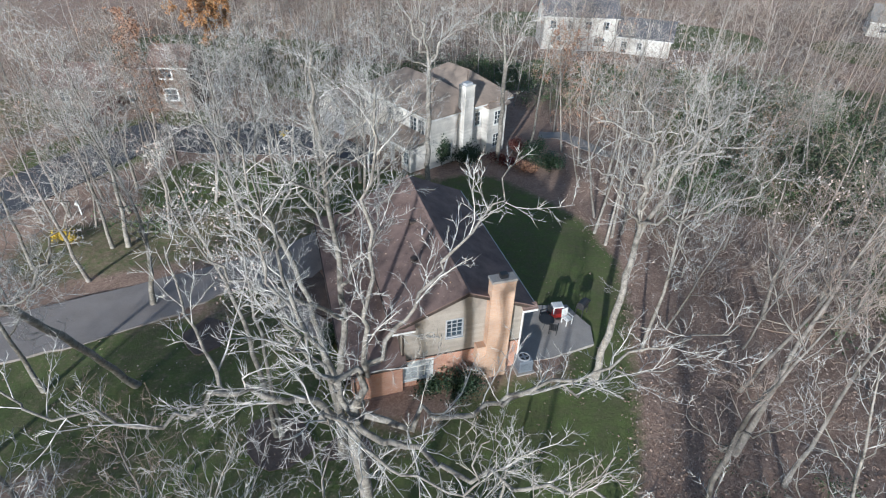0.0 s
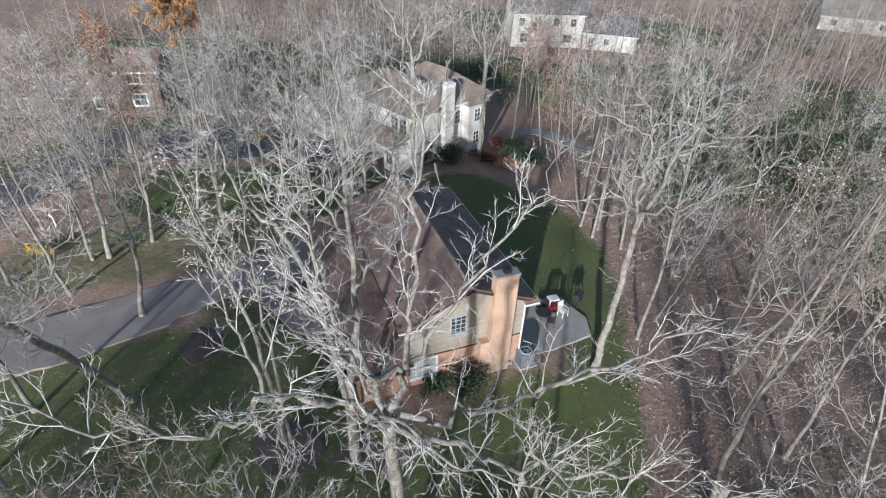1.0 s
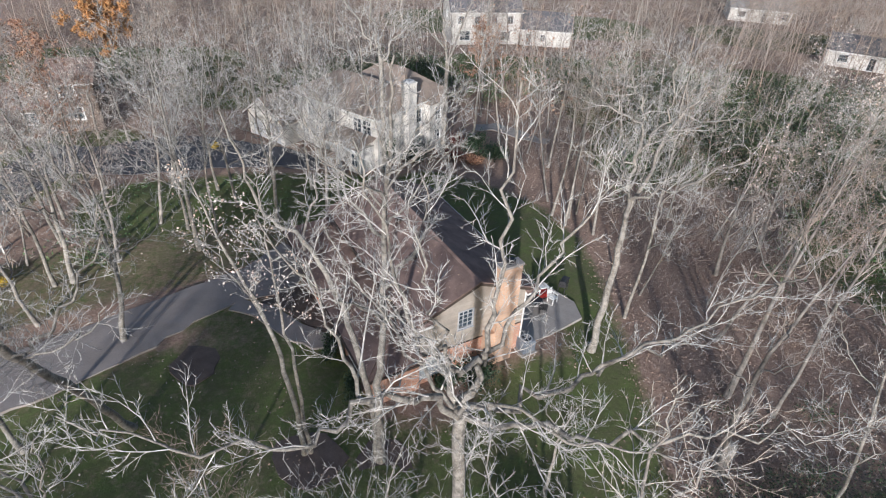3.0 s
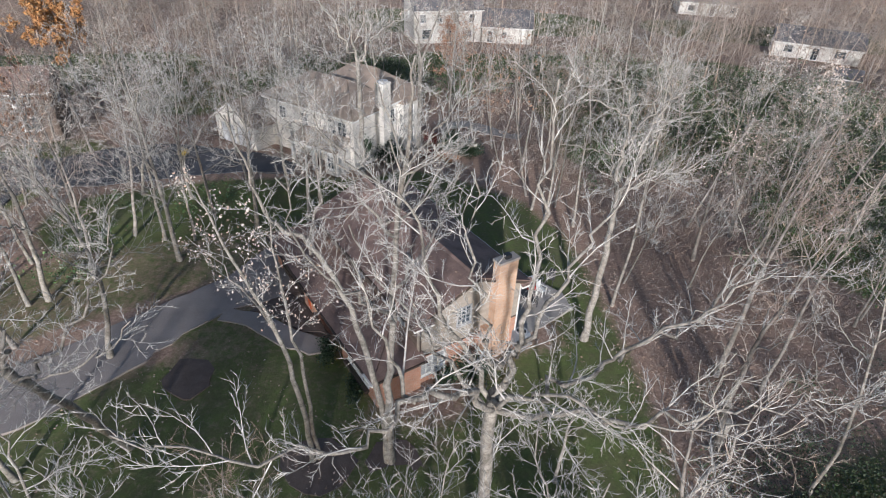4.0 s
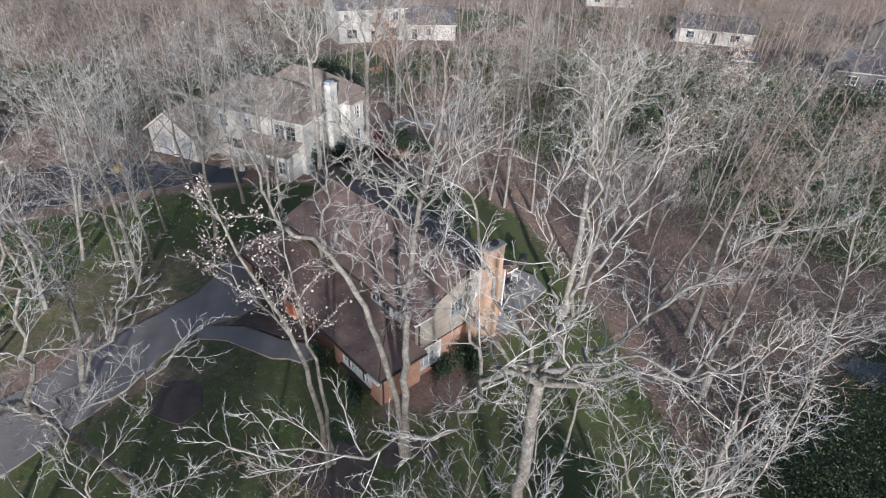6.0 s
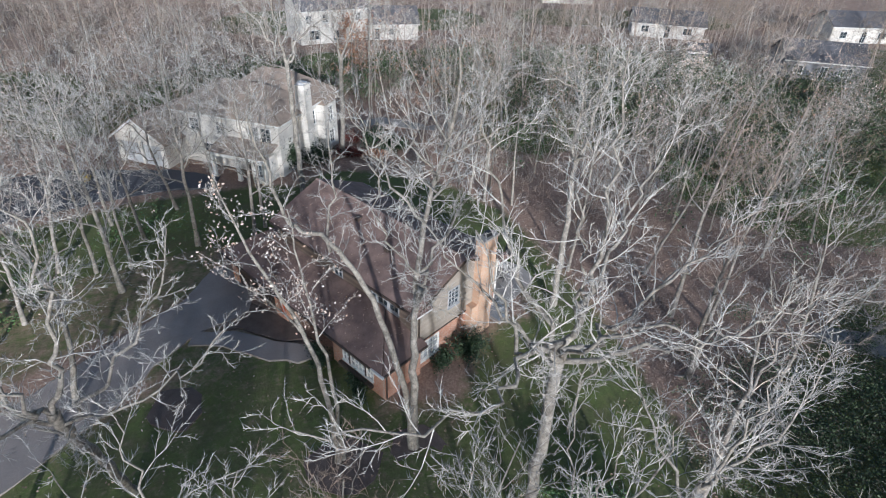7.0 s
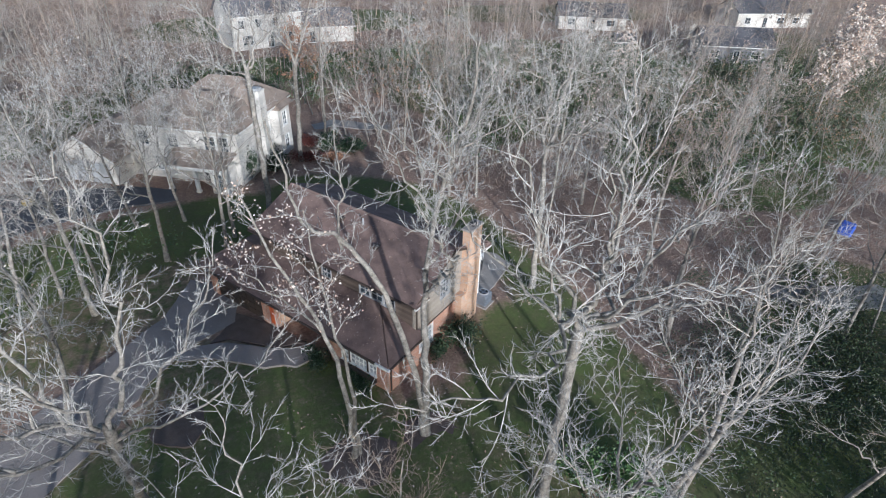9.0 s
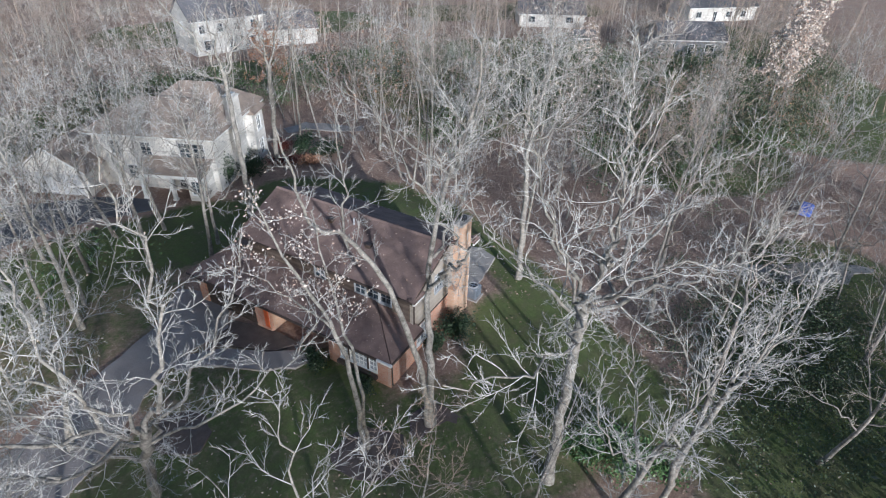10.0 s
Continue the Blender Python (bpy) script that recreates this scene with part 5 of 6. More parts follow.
tree("young_oak", (-3.2, -18.2, 0), [
    ([(0, 0, -0.2), (-0.1, -0.1, 6.0), (-0.4, -0.8, 11.4)], 0.2, 0.13),
    ([(-0.4, -0.8, 11.2), (-1.2, -1.5, 14.0), (-1.2, -1.6, 16.8)], 0.1, 0.02),
    ([(-0.4, -0.8, 11.0), (0.4, -1.3, 13.6), (1.0, -1.5, 16.4)], 0.1, 0.02),
    ([(-0.4, -0.8, 10.8), (1.2, -0.4, 12.8), (2.6, -0.2, 15.2)], 0.1, 0.02),
    ([(-0.3, -0.6, 10.0), (-0.8, 1.2, 12.0), (-1.0, 2.4, 14.2)], 0.09, 0.02),
], 17, "young bare oak with pale twigs close to the others", LACE)
tree("young_oak", (-15.6, -15.6, 0), [
    ([(0, 0, -0.2), (-0.3, 0, 5.0), (-0.9, 0.3, 9.6)], 0.17, 0.1),
    ([(-0.9, 0.3, 9.4), (-1.3, 0.4, 12.7), (-1.2, 0.6, 14.8)], 0.08, 0.02),
    ([(-0.9, 0.3, 9.2), (0.3, -0.3, 11.4), (0.9, -0.5, 13.6)], 0.08, 0.02),
    ([(-0.9, 0.3, 9.0), (-2.2, 0.8, 11.0), (-3.0, 1.2, 13.0)], 0.08, 0.02),
], 18, "small bare tree rising from the front lawn")
tree("young_oak", (0.6, -17.0, 0), [
    ([(0, 0, -0.2), (-0.3, -0.1, 6.0), (-0.9, -0.2, 11.0)], 0.19, 0.12),
    ([(-0.9, -0.2, 10.8), (-1.3, -0.2, 14.0), (-1.0, -0.2, 16.2)], 0.1, 0.02),
    ([(-0.9, -0.2, 10.6), (0.6, 0.4, 12.8), (1.6, 0.8, 15.0)], 0.1, 0.02),
], 19, "bare oak sapling at the foot of the wood", OPEN, WOOD_BARK, WOOD_TWIG)
tree("small_tree", (0.5, -9.4, 0), [
    ([(0, 0, -0.2), (0.02, 0.05, 3.3), (0.3, 0.2, 6.2)], 0.13, 0.03),
    ([(0.1, 0.1, 3.6), (0.9, -0.3, 5.0), (1.5, -0.6, 6.2)], 0.06, 0.02),
    ([(0.1, 0.1, 4.2), (-0.6, 0.5, 5.4), (-1.0, 0.8, 6.6)], 0.05, 0.02),
], 20, "small bare tree on the side lawn")
tree("tall_oak", (-8.6, 19.9, 0), [
    ([(0, 0, -0.2), (0.1, 0, 6), (0.05, 0.1, 12.6)], 0.34, 0.24),
    ([(0, 0.1, 12.4), (-1.4, 0.4, 15.0), (-3.4, 0.8, 18.4), (-4.4, 1.0, 21.0)], 0.17, 0.03),
    ([(0, 0.1, 12.4), (1.6, 0.2, 14.4), (3.8, 0.5, 15.8), (5.4, 0.6, 18.0)], 0.17, 0.03),
    ([(0, 0.1, 12.6), (-0.4, -0.6, 16.0), (-0.2, -0.8, 20.4)], 0.15, 0.03),
    ([(0, 0.1, 12.0), (-2.4, -0.8, 13.2), (-4.6, -1.2, 14.8)], 0.12, 0.03),
    ([(0, 0.1, 12.2), (1.2, 1.6, 14.6), (1.8, 2.6, 18.4)], 0.13, 0.03),
], 21, "tall bare oak standing before the white house")
tree("tall_oak", (-2.8, 29.4, 0), [
    ([(0, 0, -0.2), (0.0, -1.2, 6), (0.05, -2.0, 10.7)], 0.34, 0.26),
    ([(0.0, -2.0, 10.5), (-0.6, -2.2, 14.0), (-0.8, -2.2, 19.5)], 0.19, 0.03),
    ([(0.0, -2.0, 10.5), (1.2, -2.4, 14.0), (2.6, -2.6, 17.5), (3.6, -2.8, 20.5)], 0.17, 0.03),
    ([(0.0, -2.0, 11.5), (-2.4, -1.8, 13.5), (-4.4, -1.6, 15.5)], 0.12, 0.03),
], 22, "tall bare oak at the corner of the white house")
tree("slim_tree", (0.4, 30.6, 0), [
    ([(0, 0, -0.2), (0.2, 0, 5), (0.5, 0.2, 11), (0.8, 0.2, 16)], 0.2, 0.03),
    ([(0.4, 0.2, 8.6), (1.6, 0.4, 11.4), (2.2, 0.6, 14.2)], 0.08, 0.02),
], 23, "slim bare trunk behind the back lawn")
tree("oak_tree", (-22.5, 11.5, 0), random_limbs(np.random.default_rng(31), 15, 0.26, 0.3, 12, 0.48), 31, "wide bare tree with silvery twigs beyond the drive", DENSE)
tree("oak_tree", (-17.5, 16.0, 0), random_limbs(np.random.default_rng(32), 14, 0.25, 0.3, 12, 0.48), 32, "wide bare tree with silvery twigs beyond the drive", DENSE)
tree("oak_tree", (-13.2, 15.5, 0), random_limbs(np.random.default_rng(33), 13, 0.22, 0.3, 12, 0.48), 33, "bare tree with silvery twigs behind the garage", DENSE)
tree("oak_tree", (-24.0, 1.5, 0), random_limbs(np.random.default_rng(34), 14, 0.24, 0.3, 12, 0.48), 34, "bare tree with dry leaves beside the drive", OPEN, leaves=400)
tree("oak_tree", (-30.0, 7.5, 0), random_limbs(np.random.default_rng(35), 15, 0.25, 0.3, 12, 0.48), 35, "wide bare tree near the street", OPEN, leaves=300)
tree("oak_tree", (-25.5, -6.5, 0), random_limbs(np.random.default_rng(36), 13, 0.2, 0.3, 12, 0.48), 36, "bare tree with a pale crown near the drive", DENSE)
tree("oak_tree", (9.5, -8.5, 0), random_limbs(np.random.default_rng(37), 14, 0.24, 0.4, 6, 0.42), 37, "bare oak at the edge of the leafy wood", OPEN, WOOD_BARK, WOOD_TWIG)
tree("oak_tree", (12.5, -3.5, 0), random_limbs(np.random.default_rng(38), 15, 0.25, 0.4, 6, 0.42), 38, "bare oak among fallen leaves in the wood", COPSE, WOOD_BARK, WOOD_TWIG)

PALE = ((-30.0, 3.0, 12), (-33, 12, 13), (-25.0, -12.0, 12), (-15.4, 21.6, 13), (-19.0, 22.6, 12), (-24.0, 21.5, 13), (-12.2, 17.4, 12),
        (-21.4, 18.4, 13), (-27.0, 15.5, 13), (-28.5, 22.5, 12), (-33.5, 20.5, 12), (-35.0, 16.0, 13), (-32.0, 34.5, 12), (-36.0, 31.5, 11), (-40.0, 33.0, 9),
        (-31.0, 7.0, 13), (-28.0, 10.0, 12), (-34.8, 3.4, 12), (-30.2, 14.0, 13), (-24.4, 14.6, 12), (-37.5, 10.5, 12), (-36.5, -0.5, 11))
for i, (x, y, hgt) in enumerate(PALE):
    tree("pale_tree", (x, y, 0), random_limbs(np.random.default_rng(60 + i), hgt, 0.19, 0.28, 9, 0.50, 0.07, (25, 60)), 60 + i, "bare tree with a wide crown of pale twigs" if i % 2 else "bare tree with a wide crown of grey-brown twigs",
         DENSE if i in (2, 3, 4) else OPEN, BARK if i % 2 else WOOD_BARK, TWIG if i % 2 else WOOD_TWIG, 220 if x < -28 else 0, group="pale bare trees")
for i, (x, y, hgt) in enumerate(((17.5, -18.5, 13), (20.5, -14.0, 13), (8.2, -20.5, 10))):
    tree("wood_edge_tree", (x, y, 0), random_limbs(np.random.default_rng(90 + i), hgt, 0.19, 0.34, 7, 0.44, 0.07, (28, 60)), 90 + i, "bare tree with brown-grey twigs over dark ground", OPEN, WOOD_BARK, WOOD_TWIG, group="bare trees at the wood's edge")

for i, (x, y, hgt) in enumerate(((-12.4, -14.2, 9.6), (-8.6, -15.8, 11.4))):
    tree("sapling", (x, y, 0), random_limbs(np.random.default_rng(200 + i), hgt, 0.1, 0.55, 7, 0.34, 0.05, (30, 65)), 200 + i, "slender bare sapling with fine pale twigs on the lawn", OPEN, BARK, TWIG if i % 2 else WOOD_TWIG, group="saplings on the front lawn")


# ---- the woods ----
def woodland():
    rng = np.random.default_rng(5)
    kinds = []
    for i in range(13):
        r = np.random.default_rng(100 + i)
        hgt = (16, 14, 16, 13, 15, 13, 14, 11, 13, 14, 12, 13, 16)[i]
        spec = OPEN if i < 2 else COPSE if i < 6 else SPARSE if i < 9 else FAR
        pale = i in (1, 4, 7)
        # the last kind's oversized leaves only serve to block sun, out of view
        kinds.append(tree("woodland_tree", (0, 0, -400), random_limbs(r, hgt, (0.0095 if i < 9 else 0.008 if i < 12 else 0.006) * hgt, 0.3 if i % 3 else 0.42, 9 if i < 6 else 11, 0.32 if i < 6 else 0.42, 0.06, (34, 68) if i < 6 else (4, 62)), 100 + i,
                          "bare woodland tree with fine grey-brown twigs", spec, WOOD_BARK if not pale else BARK, WOOD_TWIG if not pale else TWIG,
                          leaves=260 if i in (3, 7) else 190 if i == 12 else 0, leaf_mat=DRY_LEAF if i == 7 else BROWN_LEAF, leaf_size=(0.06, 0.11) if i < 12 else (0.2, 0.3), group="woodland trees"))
    spots = []

    def clear(x, y):
        if grass_at(np.array(x), np.array(y)) > 0.55 and y < 60:
            return False
        u, w = x * WU.x + y * WU.y, x * WW.x + y * WW.y
        if -4 < u < 19 and -8 < w < 13:
            return False
        if math.hypot(x + 10, y - 32) < 12.5 or math.hypot(x + 19, y - 31) < 9 or math.hypot(x + 29, y - 29) < 6:
            return False
        if -3 < x < 22 and 71 < y < 90 or -58 < x < -38 and 29 < y < 46:
            return False
        for hx, hy in ((68, 98), (71, 66), (77, 36), (112, 54)):
            if math.hypot(x - hx, y - hy) < 8:
                return False
        if x < 7 and -30.2 < y < 14 and x > -31 or x < -31 and y < 16 and x > -60 and y < -2:
            return False
        if -50 < x < -37 and 15 < y < 30 and rng.random() < 0.6:
            return False
        if near_line(np.array(x), np.array(y), [(-56, -14), (-47, 2), (-43, 18), (-41, 30)]) < 4.5:
            return False
        return True

    def fill(x0, x1, y0, y1, step):
        for x in np.arange(x0, x1, step):
            for y in np.arange(y0, y1, step):
                px, py = x + rng.uniform(-0.45, 0.45) * step, y + rng.uniform(-0.45, 0.45) * step
                if clear(px, py):
                    spots.append((px, py))

    fill(9, 46, -34, -14, 9.0)
    # from here to shade: unseen trees added south of the view to cast shade
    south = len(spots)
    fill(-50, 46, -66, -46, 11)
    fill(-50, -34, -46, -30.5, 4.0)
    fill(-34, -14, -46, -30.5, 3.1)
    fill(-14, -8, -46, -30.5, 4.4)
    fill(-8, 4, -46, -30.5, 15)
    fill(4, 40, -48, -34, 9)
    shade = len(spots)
    fill(8, 26, -14, 22, 7.2)
    fill(8, 26, 22, 50, 5.4)
    fill(26, 42, -14, 50, 6.2)
    fill(42, 120, -30, 74, 8.6)
    fill(8, 60, 50, 74, 7.0)
    fill(22, 120, 74, 135, 10.5)
    fill(-32, 8, 42, 74, 5.0)
    fill(-72, -32, 8, 95, 5.2)
    fill(-60, 22, 95, 140, 9.6)
    fill(-32, 8, 14, 42, 5.2)
    for hx, hy in ((68, 98), (71, 66), (77, 36), (112, 54)):
        spots.extend((hx + rng.uniform(-9, 7), hy - rng.uniform(9, 14)) for _ in range(14))
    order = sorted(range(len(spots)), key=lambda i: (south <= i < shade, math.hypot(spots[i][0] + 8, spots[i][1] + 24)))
    joined = [[], [], [], 0, []]
    for rank, i in enumerate(order):
        x, y = spots[i]
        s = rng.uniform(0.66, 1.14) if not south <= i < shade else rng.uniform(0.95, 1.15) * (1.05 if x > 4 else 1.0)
        m = pose(x, y, -0.05, rng.normal(0, 4), rng.normal(0, 4), rng.uniform(0, 360)) @ Matrix.Diagonal((s, s, s * rng.uniform(0.9, 1.1), 1))
        if rank < 185:
            far = math.hypot(x + 8, y + 24) > 62
            near = math.hypot(x + 8, y + 24) < 42
            made = copy_thing(kinds[int(rng.integers(6, 9)) if far else int(rng.integers(0, 2)) if near and rng.random() < 0.75 else int(rng.integers(2, 6))], Matrix())
            made.matrix_basis = m
            continue
        a = np.array(m)
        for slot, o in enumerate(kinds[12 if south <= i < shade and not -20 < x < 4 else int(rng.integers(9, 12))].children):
            v, q, tri = ARRAYS[o.data.name]
            joined[0].append(v @ a[:3, :3].T + a[:3, 3])
            joined[1].append(q + joined[3])
            joined[4].append(tri + joined[3])
            joined[2].append(np.full(len(q), slot, np.int32))
            joined[3] += len(v)
    q, tri = np.concatenate(joined[1]), np.concatenate(joined[4])
    joined[2].append(np.ones(len(tri), np.int32))
    me = quick_mesh("distant_woods", np.concatenate(joined[0]), q, True, tri)
    me.materials.append(WOOD_BARK)
    me.materials.append(WOOD_TWIG)
    me.materials.append(BROWN_LEAF)
    me.polygons.foreach_set("material_index", np.concatenate(joined[2]))
    tagged(new("distant_woods", me), "bare grey-brown woods round the plots, with unseen shade trees to the south", "woods", kind="stuff")
    for k in kinds:
        for o in (*k.children_recursive, k):
            bpy.data.objects.remove(o)
    print("woodland trees", len(spots))


woodland()


def leafy_tree(name, base, height, seed, label, mat, count, size, spread=0.34):
    """A tree that still has its leaves."""
    rng = np.random.default_rng(seed)
    return tree(name, base, random_limbs(rng, height, 0.02 * height, 0.3, 11, spread), seed, label, COPSE, WOOD_BARK, WOOD_TWIG, count, mat, size)


leafy_tree("beech_tree", (-41.5, 44.5, 0), 15, 41, "beech still full of orange-brown leaves", ORANGE_LEAF, 13000, (0.10, 0.18), 0.4)
leafy_tree("beech_tree", (-38.6, 25, 0), 12, 42, "small beech with rusty brown leaves", BROWN_LEAF, 4200, (0.08, 0.15))
leafy_tree("beech_tree", (3.2, 46.5, 0), 9, 43, "small oak holding rusty brown leaves", BROWN_LEAF, 2400, (0.08, 0.15))
leafy_tree("maple_tree", (66, 12.5, 0), 13, 44, "tree with pale dry leaves catching the sun", DRY_LEAF, 6000, (0.10, 0.17))
leafy_tree("maple_tree", (58, 10.5, 0), 12, 45, "tree with pale dry leaves catching the sun", DRY_LEAF, 5200, (0.10, 0.17))
leafy_tree("maple_tree", (17.5, 8.5, 0), 10, 47, "small bare tree with a few pale dry leaves", DRY_LEAF, 200, (0.06, 0.11))
leafy_tree("maple_tree", (22.5, 11.5, 0), 10, 48, "small bare tree with a few pale dry leaves", DRY_LEAF, 240, (0.06, 0.11))
leafy_tree("maple_tree", (44, 30, 0), 9, 46, "small tree with pale dry leaves", DRY_LEAF, 900, (0.08, 0.14))


# ---- shrubs and undergrowth ----
def shrub(name, at, size, seed, label, mat, count, leaf, stems=9):
    """A bush: stems with clumps of leaves round their ends."""
    rng = np.random.default_rng(seed)
    wood, clumps = Wood(), []
    sx, sy, sz = size
    for i in range(stems):
        a = rng.uniform(0, 6.3)
        reach = rng.uniform(0.2, 1.0)
        tip = np.array((math.cos(a) * sx * reach, math.sin(a) * sy * reach, sz * rng.uniform(0.55, 1.0) * (1.1 - 0.4 * reach)))
        line = smooth_line([(0, 0, -0.1), tuple(tip * np.array((0.4, 0.4, 0.6))), tuple(tip)], 4)
        wood.tube(line, np.linspace(0.035, 0.01, len(line)), 4)
        for s in (0.5, 0.72, 0.92, 1.0):
            clumps.append(line[int(s * (len(line) - 1))] + rng.normal(0, 0.1, 3))
    clumps = np.array(clumps)
    pick = clumps[rng.integers(0, len(clumps), count)]
    places = pick + rng.normal(0, 1, (count, 3)) * np.array((sx, sy, sz * 0.7)) * 0.2
    places[:, 2] = np.maximum(places[:, 2], 0.05)
    v, q = leaf_quads(rng, places, leaf)
    ob = thing(name, label, "shrub", pose(*at, 0))
    part("stems", wood.mesh("stems"), WOOD_BARK, ob)
    part("foliage", quick_mesh("foliage", v, q), mat, ob)
    return ob


shrub("evergreen_shrub", (-2.2, -2.3), (1.7, 1.2, 1.4), 51, "dark green evergreen shrub below the chimney", EVERGREEN, 2800, (0.05, 0.1), 12)
shrub("evergreen_shrub", (-4.0, -2.5), (0.9, 0.7, 0.9), 52, "dark green evergreen shrub by the brick wall", EVERGREEN, 1100, (0.05, 0.1))
shrub("evergreen_shrub", (-9.6, -2.6), (0.8, 1.4, 0.8), 53, "low evergreen hedge under the front windows", EVERGREEN, 1300, (0.05, 0.1))
shrub("evergreen_shrub", (-10.9, 0.1), (0.7, 1.2, 0.9), 54, "low evergreen hedge under the front windows", EVERGREEN, 1100, (0.05, 0.1))
shrub("evergreen_shrub", (-6.0, 28.2), (1.5, 1.5, 2.3), 55, "round dark evergreen beside the white house", EVERGREEN, 2200, (0.07, 0.13), 14)
shrub("evergreen_shrub", (-8.4, 27.2), (1.0, 1.0, 2.8), 56, "narrow dark evergreen at the white house's corner", EVERGREEN, 1600, (0.07, 0.13), 12)
shrub("evergreen_shrub", (0.6, 30.4), (1.3, 1.3, 2.4), 57, "dark evergreen at the back of the lawn", EVERGREEN, 1700, (0.07, 0.13), 12)
shrub("evergreen_shrub", (2.8, 28.8), (1.9, 1.4, 1.5), 58, "spreading evergreen at the back of the lawn", EVERGREEN, 1900, (0.07, 0.13), 12)
shrub("red_maple", (-49, 31.5), (1.7, 1.7, 2.4), 63, "dark red leafy shrub beside the brown house", RED_LEAF, 1500, (0.08, 0.15), 12)
shrub("red_bush", (0.2, 27.8), (1.4, 0.9, 0.7), 64, "low russet bush at the back of the lawn", BROWN_LEAF, 900, (0.06, 0.11), 10)
shrub("red_bush", (-2.2, 29.0), (1.9, 1.2, 0.9), 66, "low dark red bush below the white house", RED_LEAF, 1500, (0.06, 0.11), 12)
shrub("red_bush", (-1.0, 32.4), (1.3, 1.1, 1.4), 67, "dark red bush behind the white house's corner", RED_LEAF, 1100, (0.06, 0.12), 10)
shrub("yellow_bush", (-27.0, 30.6), (0.5, 0.5, 0.6), 65, "small round bush of yellow leaves beside the driveway", YELLOW_LEAF, 420, (0.04, 0.08), 8)
shrub("green_bush", (-0.6, -15.0), (1.7, 1.6, 2.0), 59, "bright green leafy bush under the trees", GREEN_LEAF, 3200, (0.05, 0.1), 12)
shrub("green_bush", (-1.8, -13.7), (1.4, 1.4, 1.7), 60, "bright green leafy bush under the trees", GREEN_LEAF, 2400, (0.05, 0.1), 10)
shrub("green_bush", (0.8, -16.6), (0.9, 0.9, 0.9), 61, "low green bush with dry stems", GREEN_LEAF, 700, (0.05, 0.1), 9)
shrub("yellow_bush", (-34.8, 7.2), (1.5, 0.6, 0.7), 62, "low bush of yellow leaves by the drive", YELLOW_LEAF, 900, (0.05, 0.1), 9)


def scatter(name, label, spots, size, mat, seed, flat, category):
    rng = np.random.default_rng(seed)
    v, q = leaf_quads(rng, spots, size, flat)
    me = quick_mesh(name, v, q)
    me.materials.append(mat)
    tagged(new(name, me), label, category, kind="stuff")


def undergrowth():
    """Thickets of green shrubs under the trees."""
    rng = np.random.default_rng(8)
    places, wide = [], []
    for cx, cy, sx, sy, n in ((16, 56, 9, 7, 80), (28, 60, 9, 6, 50), (30, 36, 10, 9, 80), (46, 26, 12, 10, 130), (50, 42, 12, 9, 90), (40, 14, 8, 6, 50), (20, 26, 6, 6, 26), (64, 30, 10, 9, 40), (40, 50, 10, 8, 40), (36, 14, 8, 6, 34), (2, 50, 8, 4, 26), (24, -8, 8, 5, 34), (13, -13, 7, 4, 130), (10, -18, 8, 4, 60), (18, -16, 9, 4, 170), (9, -23, 7, 3, 30), (36, 6, 10, 7, 34), (-2, 58, 10, 5, 26), (-24, 48, 10, 6, 24), (-50, 50, 9, 6, 20), (-26, 19, 6, 2.5, 7), (-30, 10, 4, 3, 5)):
        for _ in range(n):
            x, y = rng.normal(cx, sx * 0.6), rng.normal(cy, sy * 0.6)
            r = rng.uniform(0.6, 2.1) if y > -3 else rng.uniform(0.5, 1.2)
            p = rng.normal(0, 1, (100, 3)) * (r * 0.55, r * 0.55, r * 0.4) + (x, y, r * 0.85)
            places.append(p[p[:, 2] > 0.03])
    # the thicket at (15, -27) is unseen, added to shade the near wood floor
    for cx, cy, sx, sy, n in ((46, 24, 13, 10, 170), (48, 42, 13, 9, 130), (31, 33, 8, 8, 130), (62, 26, 12, 10, 110), (40, 12, 10, 7, 90), (78, 20, 12, 14, 80), (22, 50, 10, 8, 90), (56, 8, 10, 6, 60), (15, -27, 10, 3, 60), (-12, 56, 14, 6, 60), (-46, 54, 10, 10, 50)):
        for _ in range(n):
            r = rng.uniform(1.0, 2.8)
            p = rng.normal(0, 1, (72, 3)) * (r * 0.5, r * 0.5, r * 0.36) + (rng.normal(cx, sx * 0.55), rng.normal(cy, sy * 0.55), r * 0.8)
            wide.append(p[p[:, 2] > 0.03])
    p = np.concatenate(places)
    scatter("undergrowth", "green honeysuckle thicket under the bare trees", p[p[:, 1] > -3], (0.06, 0.125), GREEN_LEAF, 9, 0.2, "undergrowth")
    scatter("honeysuckle", "dark green honeysuckle masses on the far wood floor, plus an unseen shade thicket", np.concatenate(wide), (0.11, 0.22), EVERGREEN_MIX, 12, 0.2, "undergrowth")
    # real ivy, but its clump count is raised so dark leaves carry some shade
    scatter("ivy", "dark ivy and brambles, thickened to deepen the shaded wood floor", p[p[:, 1] <= -3], (0.04, 0.085), IVY, 9, 0.3, "undergrowth")


undergrowth()


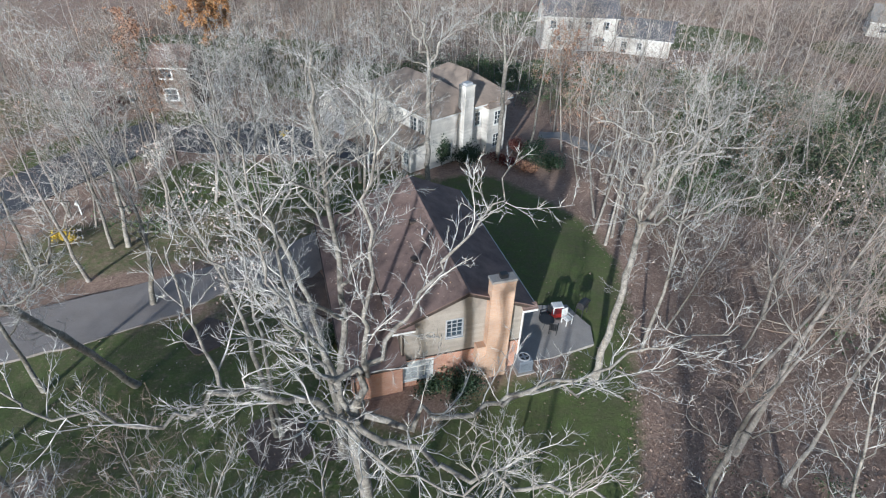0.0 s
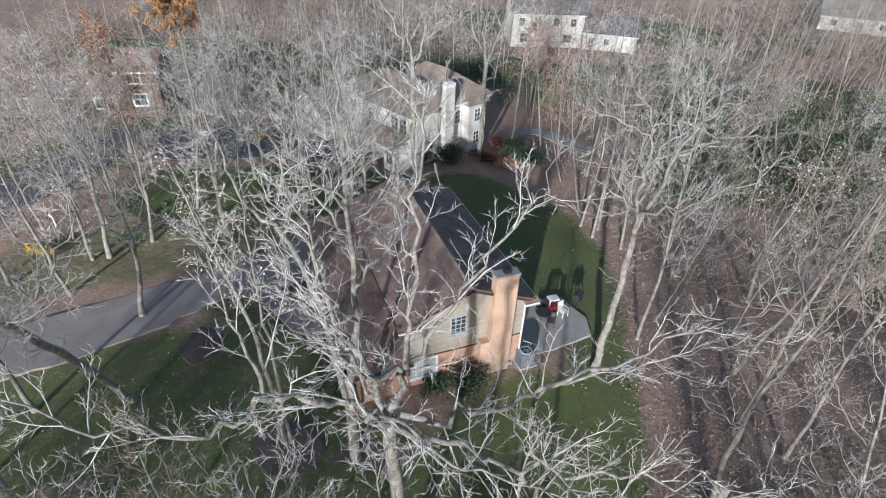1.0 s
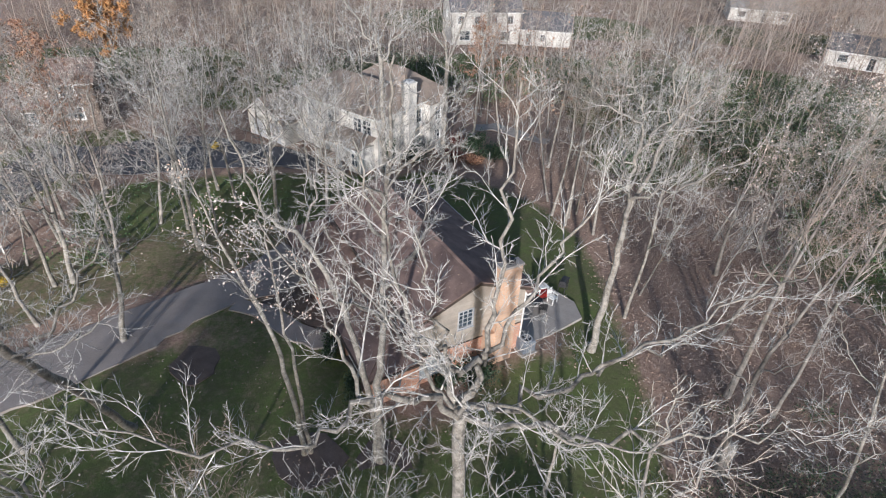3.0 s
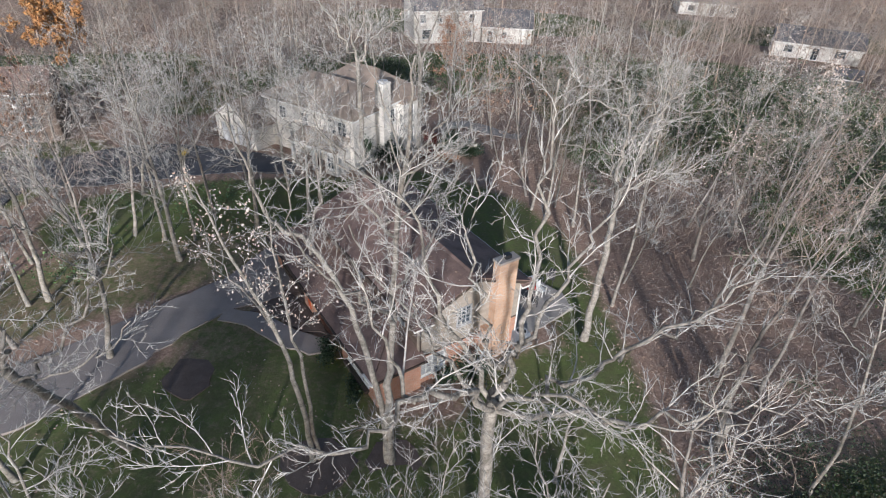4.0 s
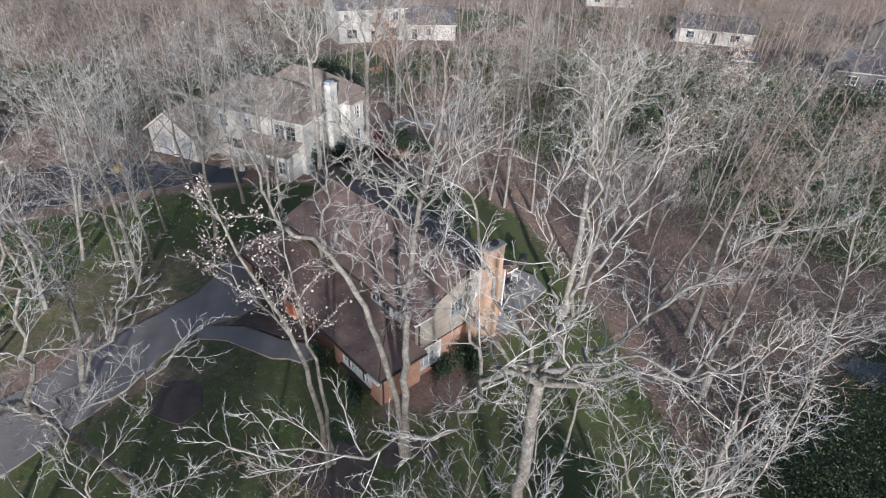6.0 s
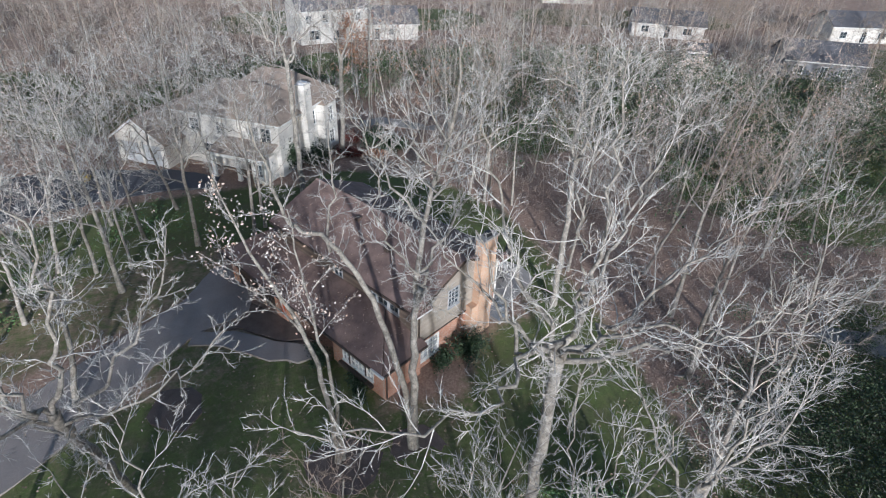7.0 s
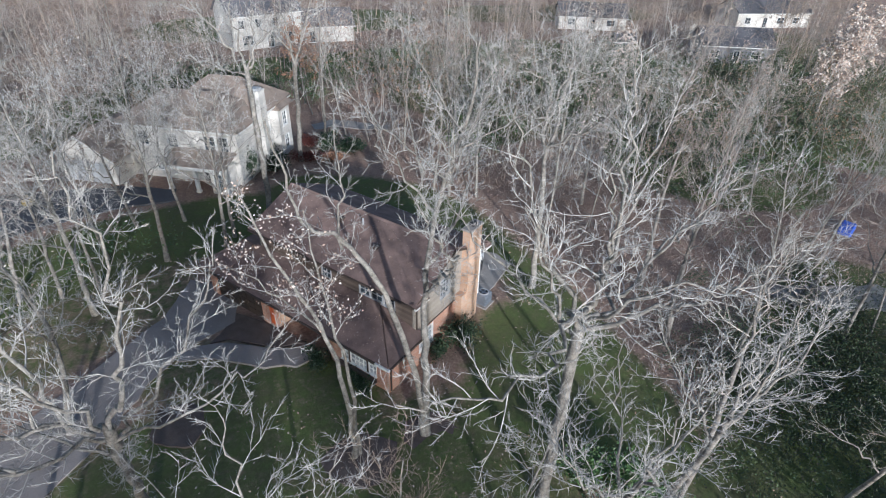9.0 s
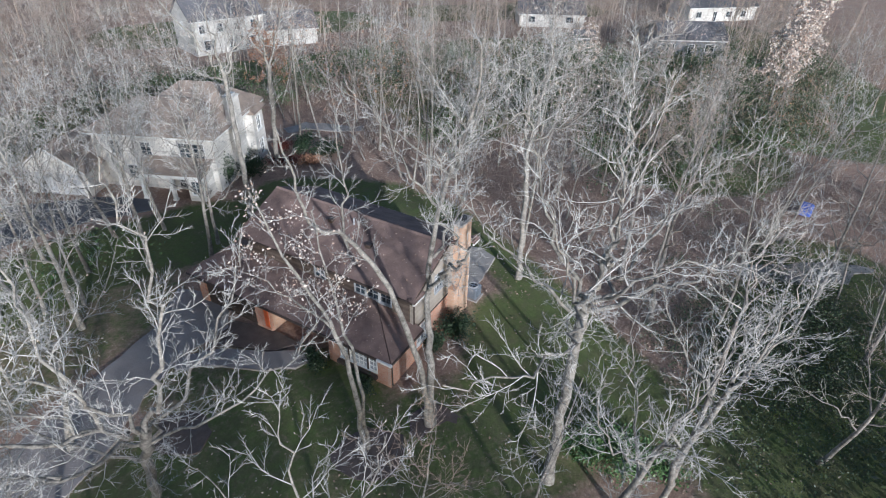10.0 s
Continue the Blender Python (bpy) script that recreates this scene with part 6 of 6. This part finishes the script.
def brushwood(name, label, x, y, k, heights, widths, seed):
    """Thickets of upright brown stems round the given places."""
    rng = np.random.default_rng(seed)
    base = np.stack([np.repeat(x, k), np.repeat(y, k), np.zeros(len(x) * k)], 1)
    tall = np.repeat(rng.uniform(*heights, len(x)), k)
    base[:, :2] += rng.normal(0, 0.9, (len(base), 2))
    base[:, 2] = tall * rng.uniform(-0.05, 0.6, len(base))
    d = rng.normal(0, 0.42, (len(base), 3)) + (0, 0, 0.8)
    d /= np.linalg.norm(d, axis=1, keepdims=True)
    a = np.cross(d, (0.31, 0.55, 0.77))
    a /= np.linalg.norm(a, axis=1, keepdims=True)
    b = np.cross(d, a)
    r = rng.uniform(*widths, (len(base), 1))
    tip = base + d * (tall * rng.uniform(0.3, 0.75, len(base)))[:, None]
    v = np.stack([base + r * a, base + r * (0.87 * b - 0.5 * a), base - r * (0.87 * b + 0.5 * a), tip], 1).reshape(-1, 3)
    i = 4 * np.arange(len(base))
    tris = np.stack([i, i + 1, i + 3, i + 1, i + 2, i + 3, i + 2, i, i + 3], 1).reshape(-1, 3)
    me = quick_mesh(name, v, np.zeros((0, 4), int), False, tris)
    me.materials.append(WOOD_TWIG)
    tagged(new(name, me), label, "brushwood", kind="stuff")


def far_brush():
    rng = np.random.default_rng(17)
    n = 5200
    x, y = rng.uniform(-78, 122, n), rng.uniform(8, 138, n)
    keep = (near_line(x, y, [(-8, 20), (-8, 34), (-24, 30)]) > 13) & (np.hypot(x + 2, y - 4) > 17) & ~((x > -34) & (x < 10) & (y < 26))
    keep &= ~((x > -3) & (x < 26) & (y > 68) & (y < 92)) & ~((x > -60) & (x < -37) & (y > 26) & (y < 44)) & (near_line(x, y, [(-56, -14), (-47, 2), (-43, 18), (-41, 30)]) > 5)
    for hx, hy in ((71, 103), (71, 66), (77, 36), (112, 52)):
        keep &= np.hypot(x - hx, y - hy) > 10
    keep &= (grass_at(x, y) < 0.75) & ((x > 6) | (y > 36) | (x < -34))
    brushwood("brushwood", "brown and grey brushwood filling the far woods", x[keep], y[keep], 18, (1.6, 4.6), (0.012, 0.028), 18)


def near_brush():
    rng = np.random.default_rng(19)
    n = 1500
    x, y = rng.uniform(8.5, 44, n), rng.uniform(-11, 42, n)
    keep = (grass_at(x, y) < 0.5) & (rng.random(n) < 0.55 + 0.4 * np.sin(0.35 * x + 1.7 * np.sin(0.21 * y)))
    keep &= near_line(x, y, [(1.4, 37.5), (9.4, 33.6)]) > 2
    brushwood("saplings", "thin pinkish-brown saplings on the leafy wood floor", x[keep], y[keep], 15, (1.0, 3.4), (0.005, 0.010), 20)


near_brush()
far_brush()


def fallen_leaves():
    rng = np.random.default_rng(7)
    n = 62000
    x, y = rng.uniform(4, 46, n), rng.uniform(-16, 45, n)
    keep = (grass_at(x, y) < rng.uniform(0.3, 1.0, n)) & (rng.random(n) < 1.25 - np.hypot(x - 10, y - 0) / 60)
    x, y = x[keep], y[keep]
    k = 12000
    lx, ly = rng.uniform(-34, 6, k), rng.uniform(-21, 24, k)
    heap = np.sin(lx * 1.1 + 2 * np.sin(ly * 0.6)) + np.sin(ly * 1.4 + lx * 0.5)
    few = (rng.random(k) < 0.30 + 0.3 * heap) & (rng.random(k) < np.where(ly < 1, 1.0, 0.15))
    lx, ly = lx[few], ly[few]
    u, w = lx * WU.x + ly * WU.y, lx * WW.x + ly * WW.y
    ok = ~((u > -0.4) & (u < 16.5) & (w > -1.6) & (w < 9.6)) & ~((u > 0) & (u < 5.4) & (w > -7.4) & (w < 0))
    x, y = np.concatenate([x, lx[ok]]), np.concatenate([y, ly[ok]])
    z = 0.05 * np.sin(x * 0.7 + 1.3 * np.sin(y * 0.41)) + 0.04 * np.sin(y * 0.9 + x * 0.33) - 0.06 + rng.uniform(0.01, 0.06, len(x))
    scatter("fallen_leaves", "brown and tan fallen leaves strewn on lawn and wood floor", np.stack([x, y, z + 0.02], 1), (0.045, 0.085), LITTER, 10, 0.75, "fallen leaves")
    k = 900
    u, w = rng.uniform(0.4, 13.4, k), rng.uniform(2.7, 9.2, k)
    ok = ((w < 6.5) | (w > 6.75)) & (rng.random(k) < np.where(w > 6.75, 1.0, 0.5))
    u, w = u[ok], w[ok]
    z = np.where(w < 6.6, 6.5 - (w - 2.55) * 0.425, 3.34 - (w - 6.2) * 0.306) + 0.19
    scatter("roof_leaves", "dry brown leaves lying on the shingle roof", np.stack([u * WU.x + w * WW.x, u * WU.y + w * WW.y, z], 1), (0.04, 0.075), LITTER, 11, 0.75, "fallen leaves")


fallen_leaves()
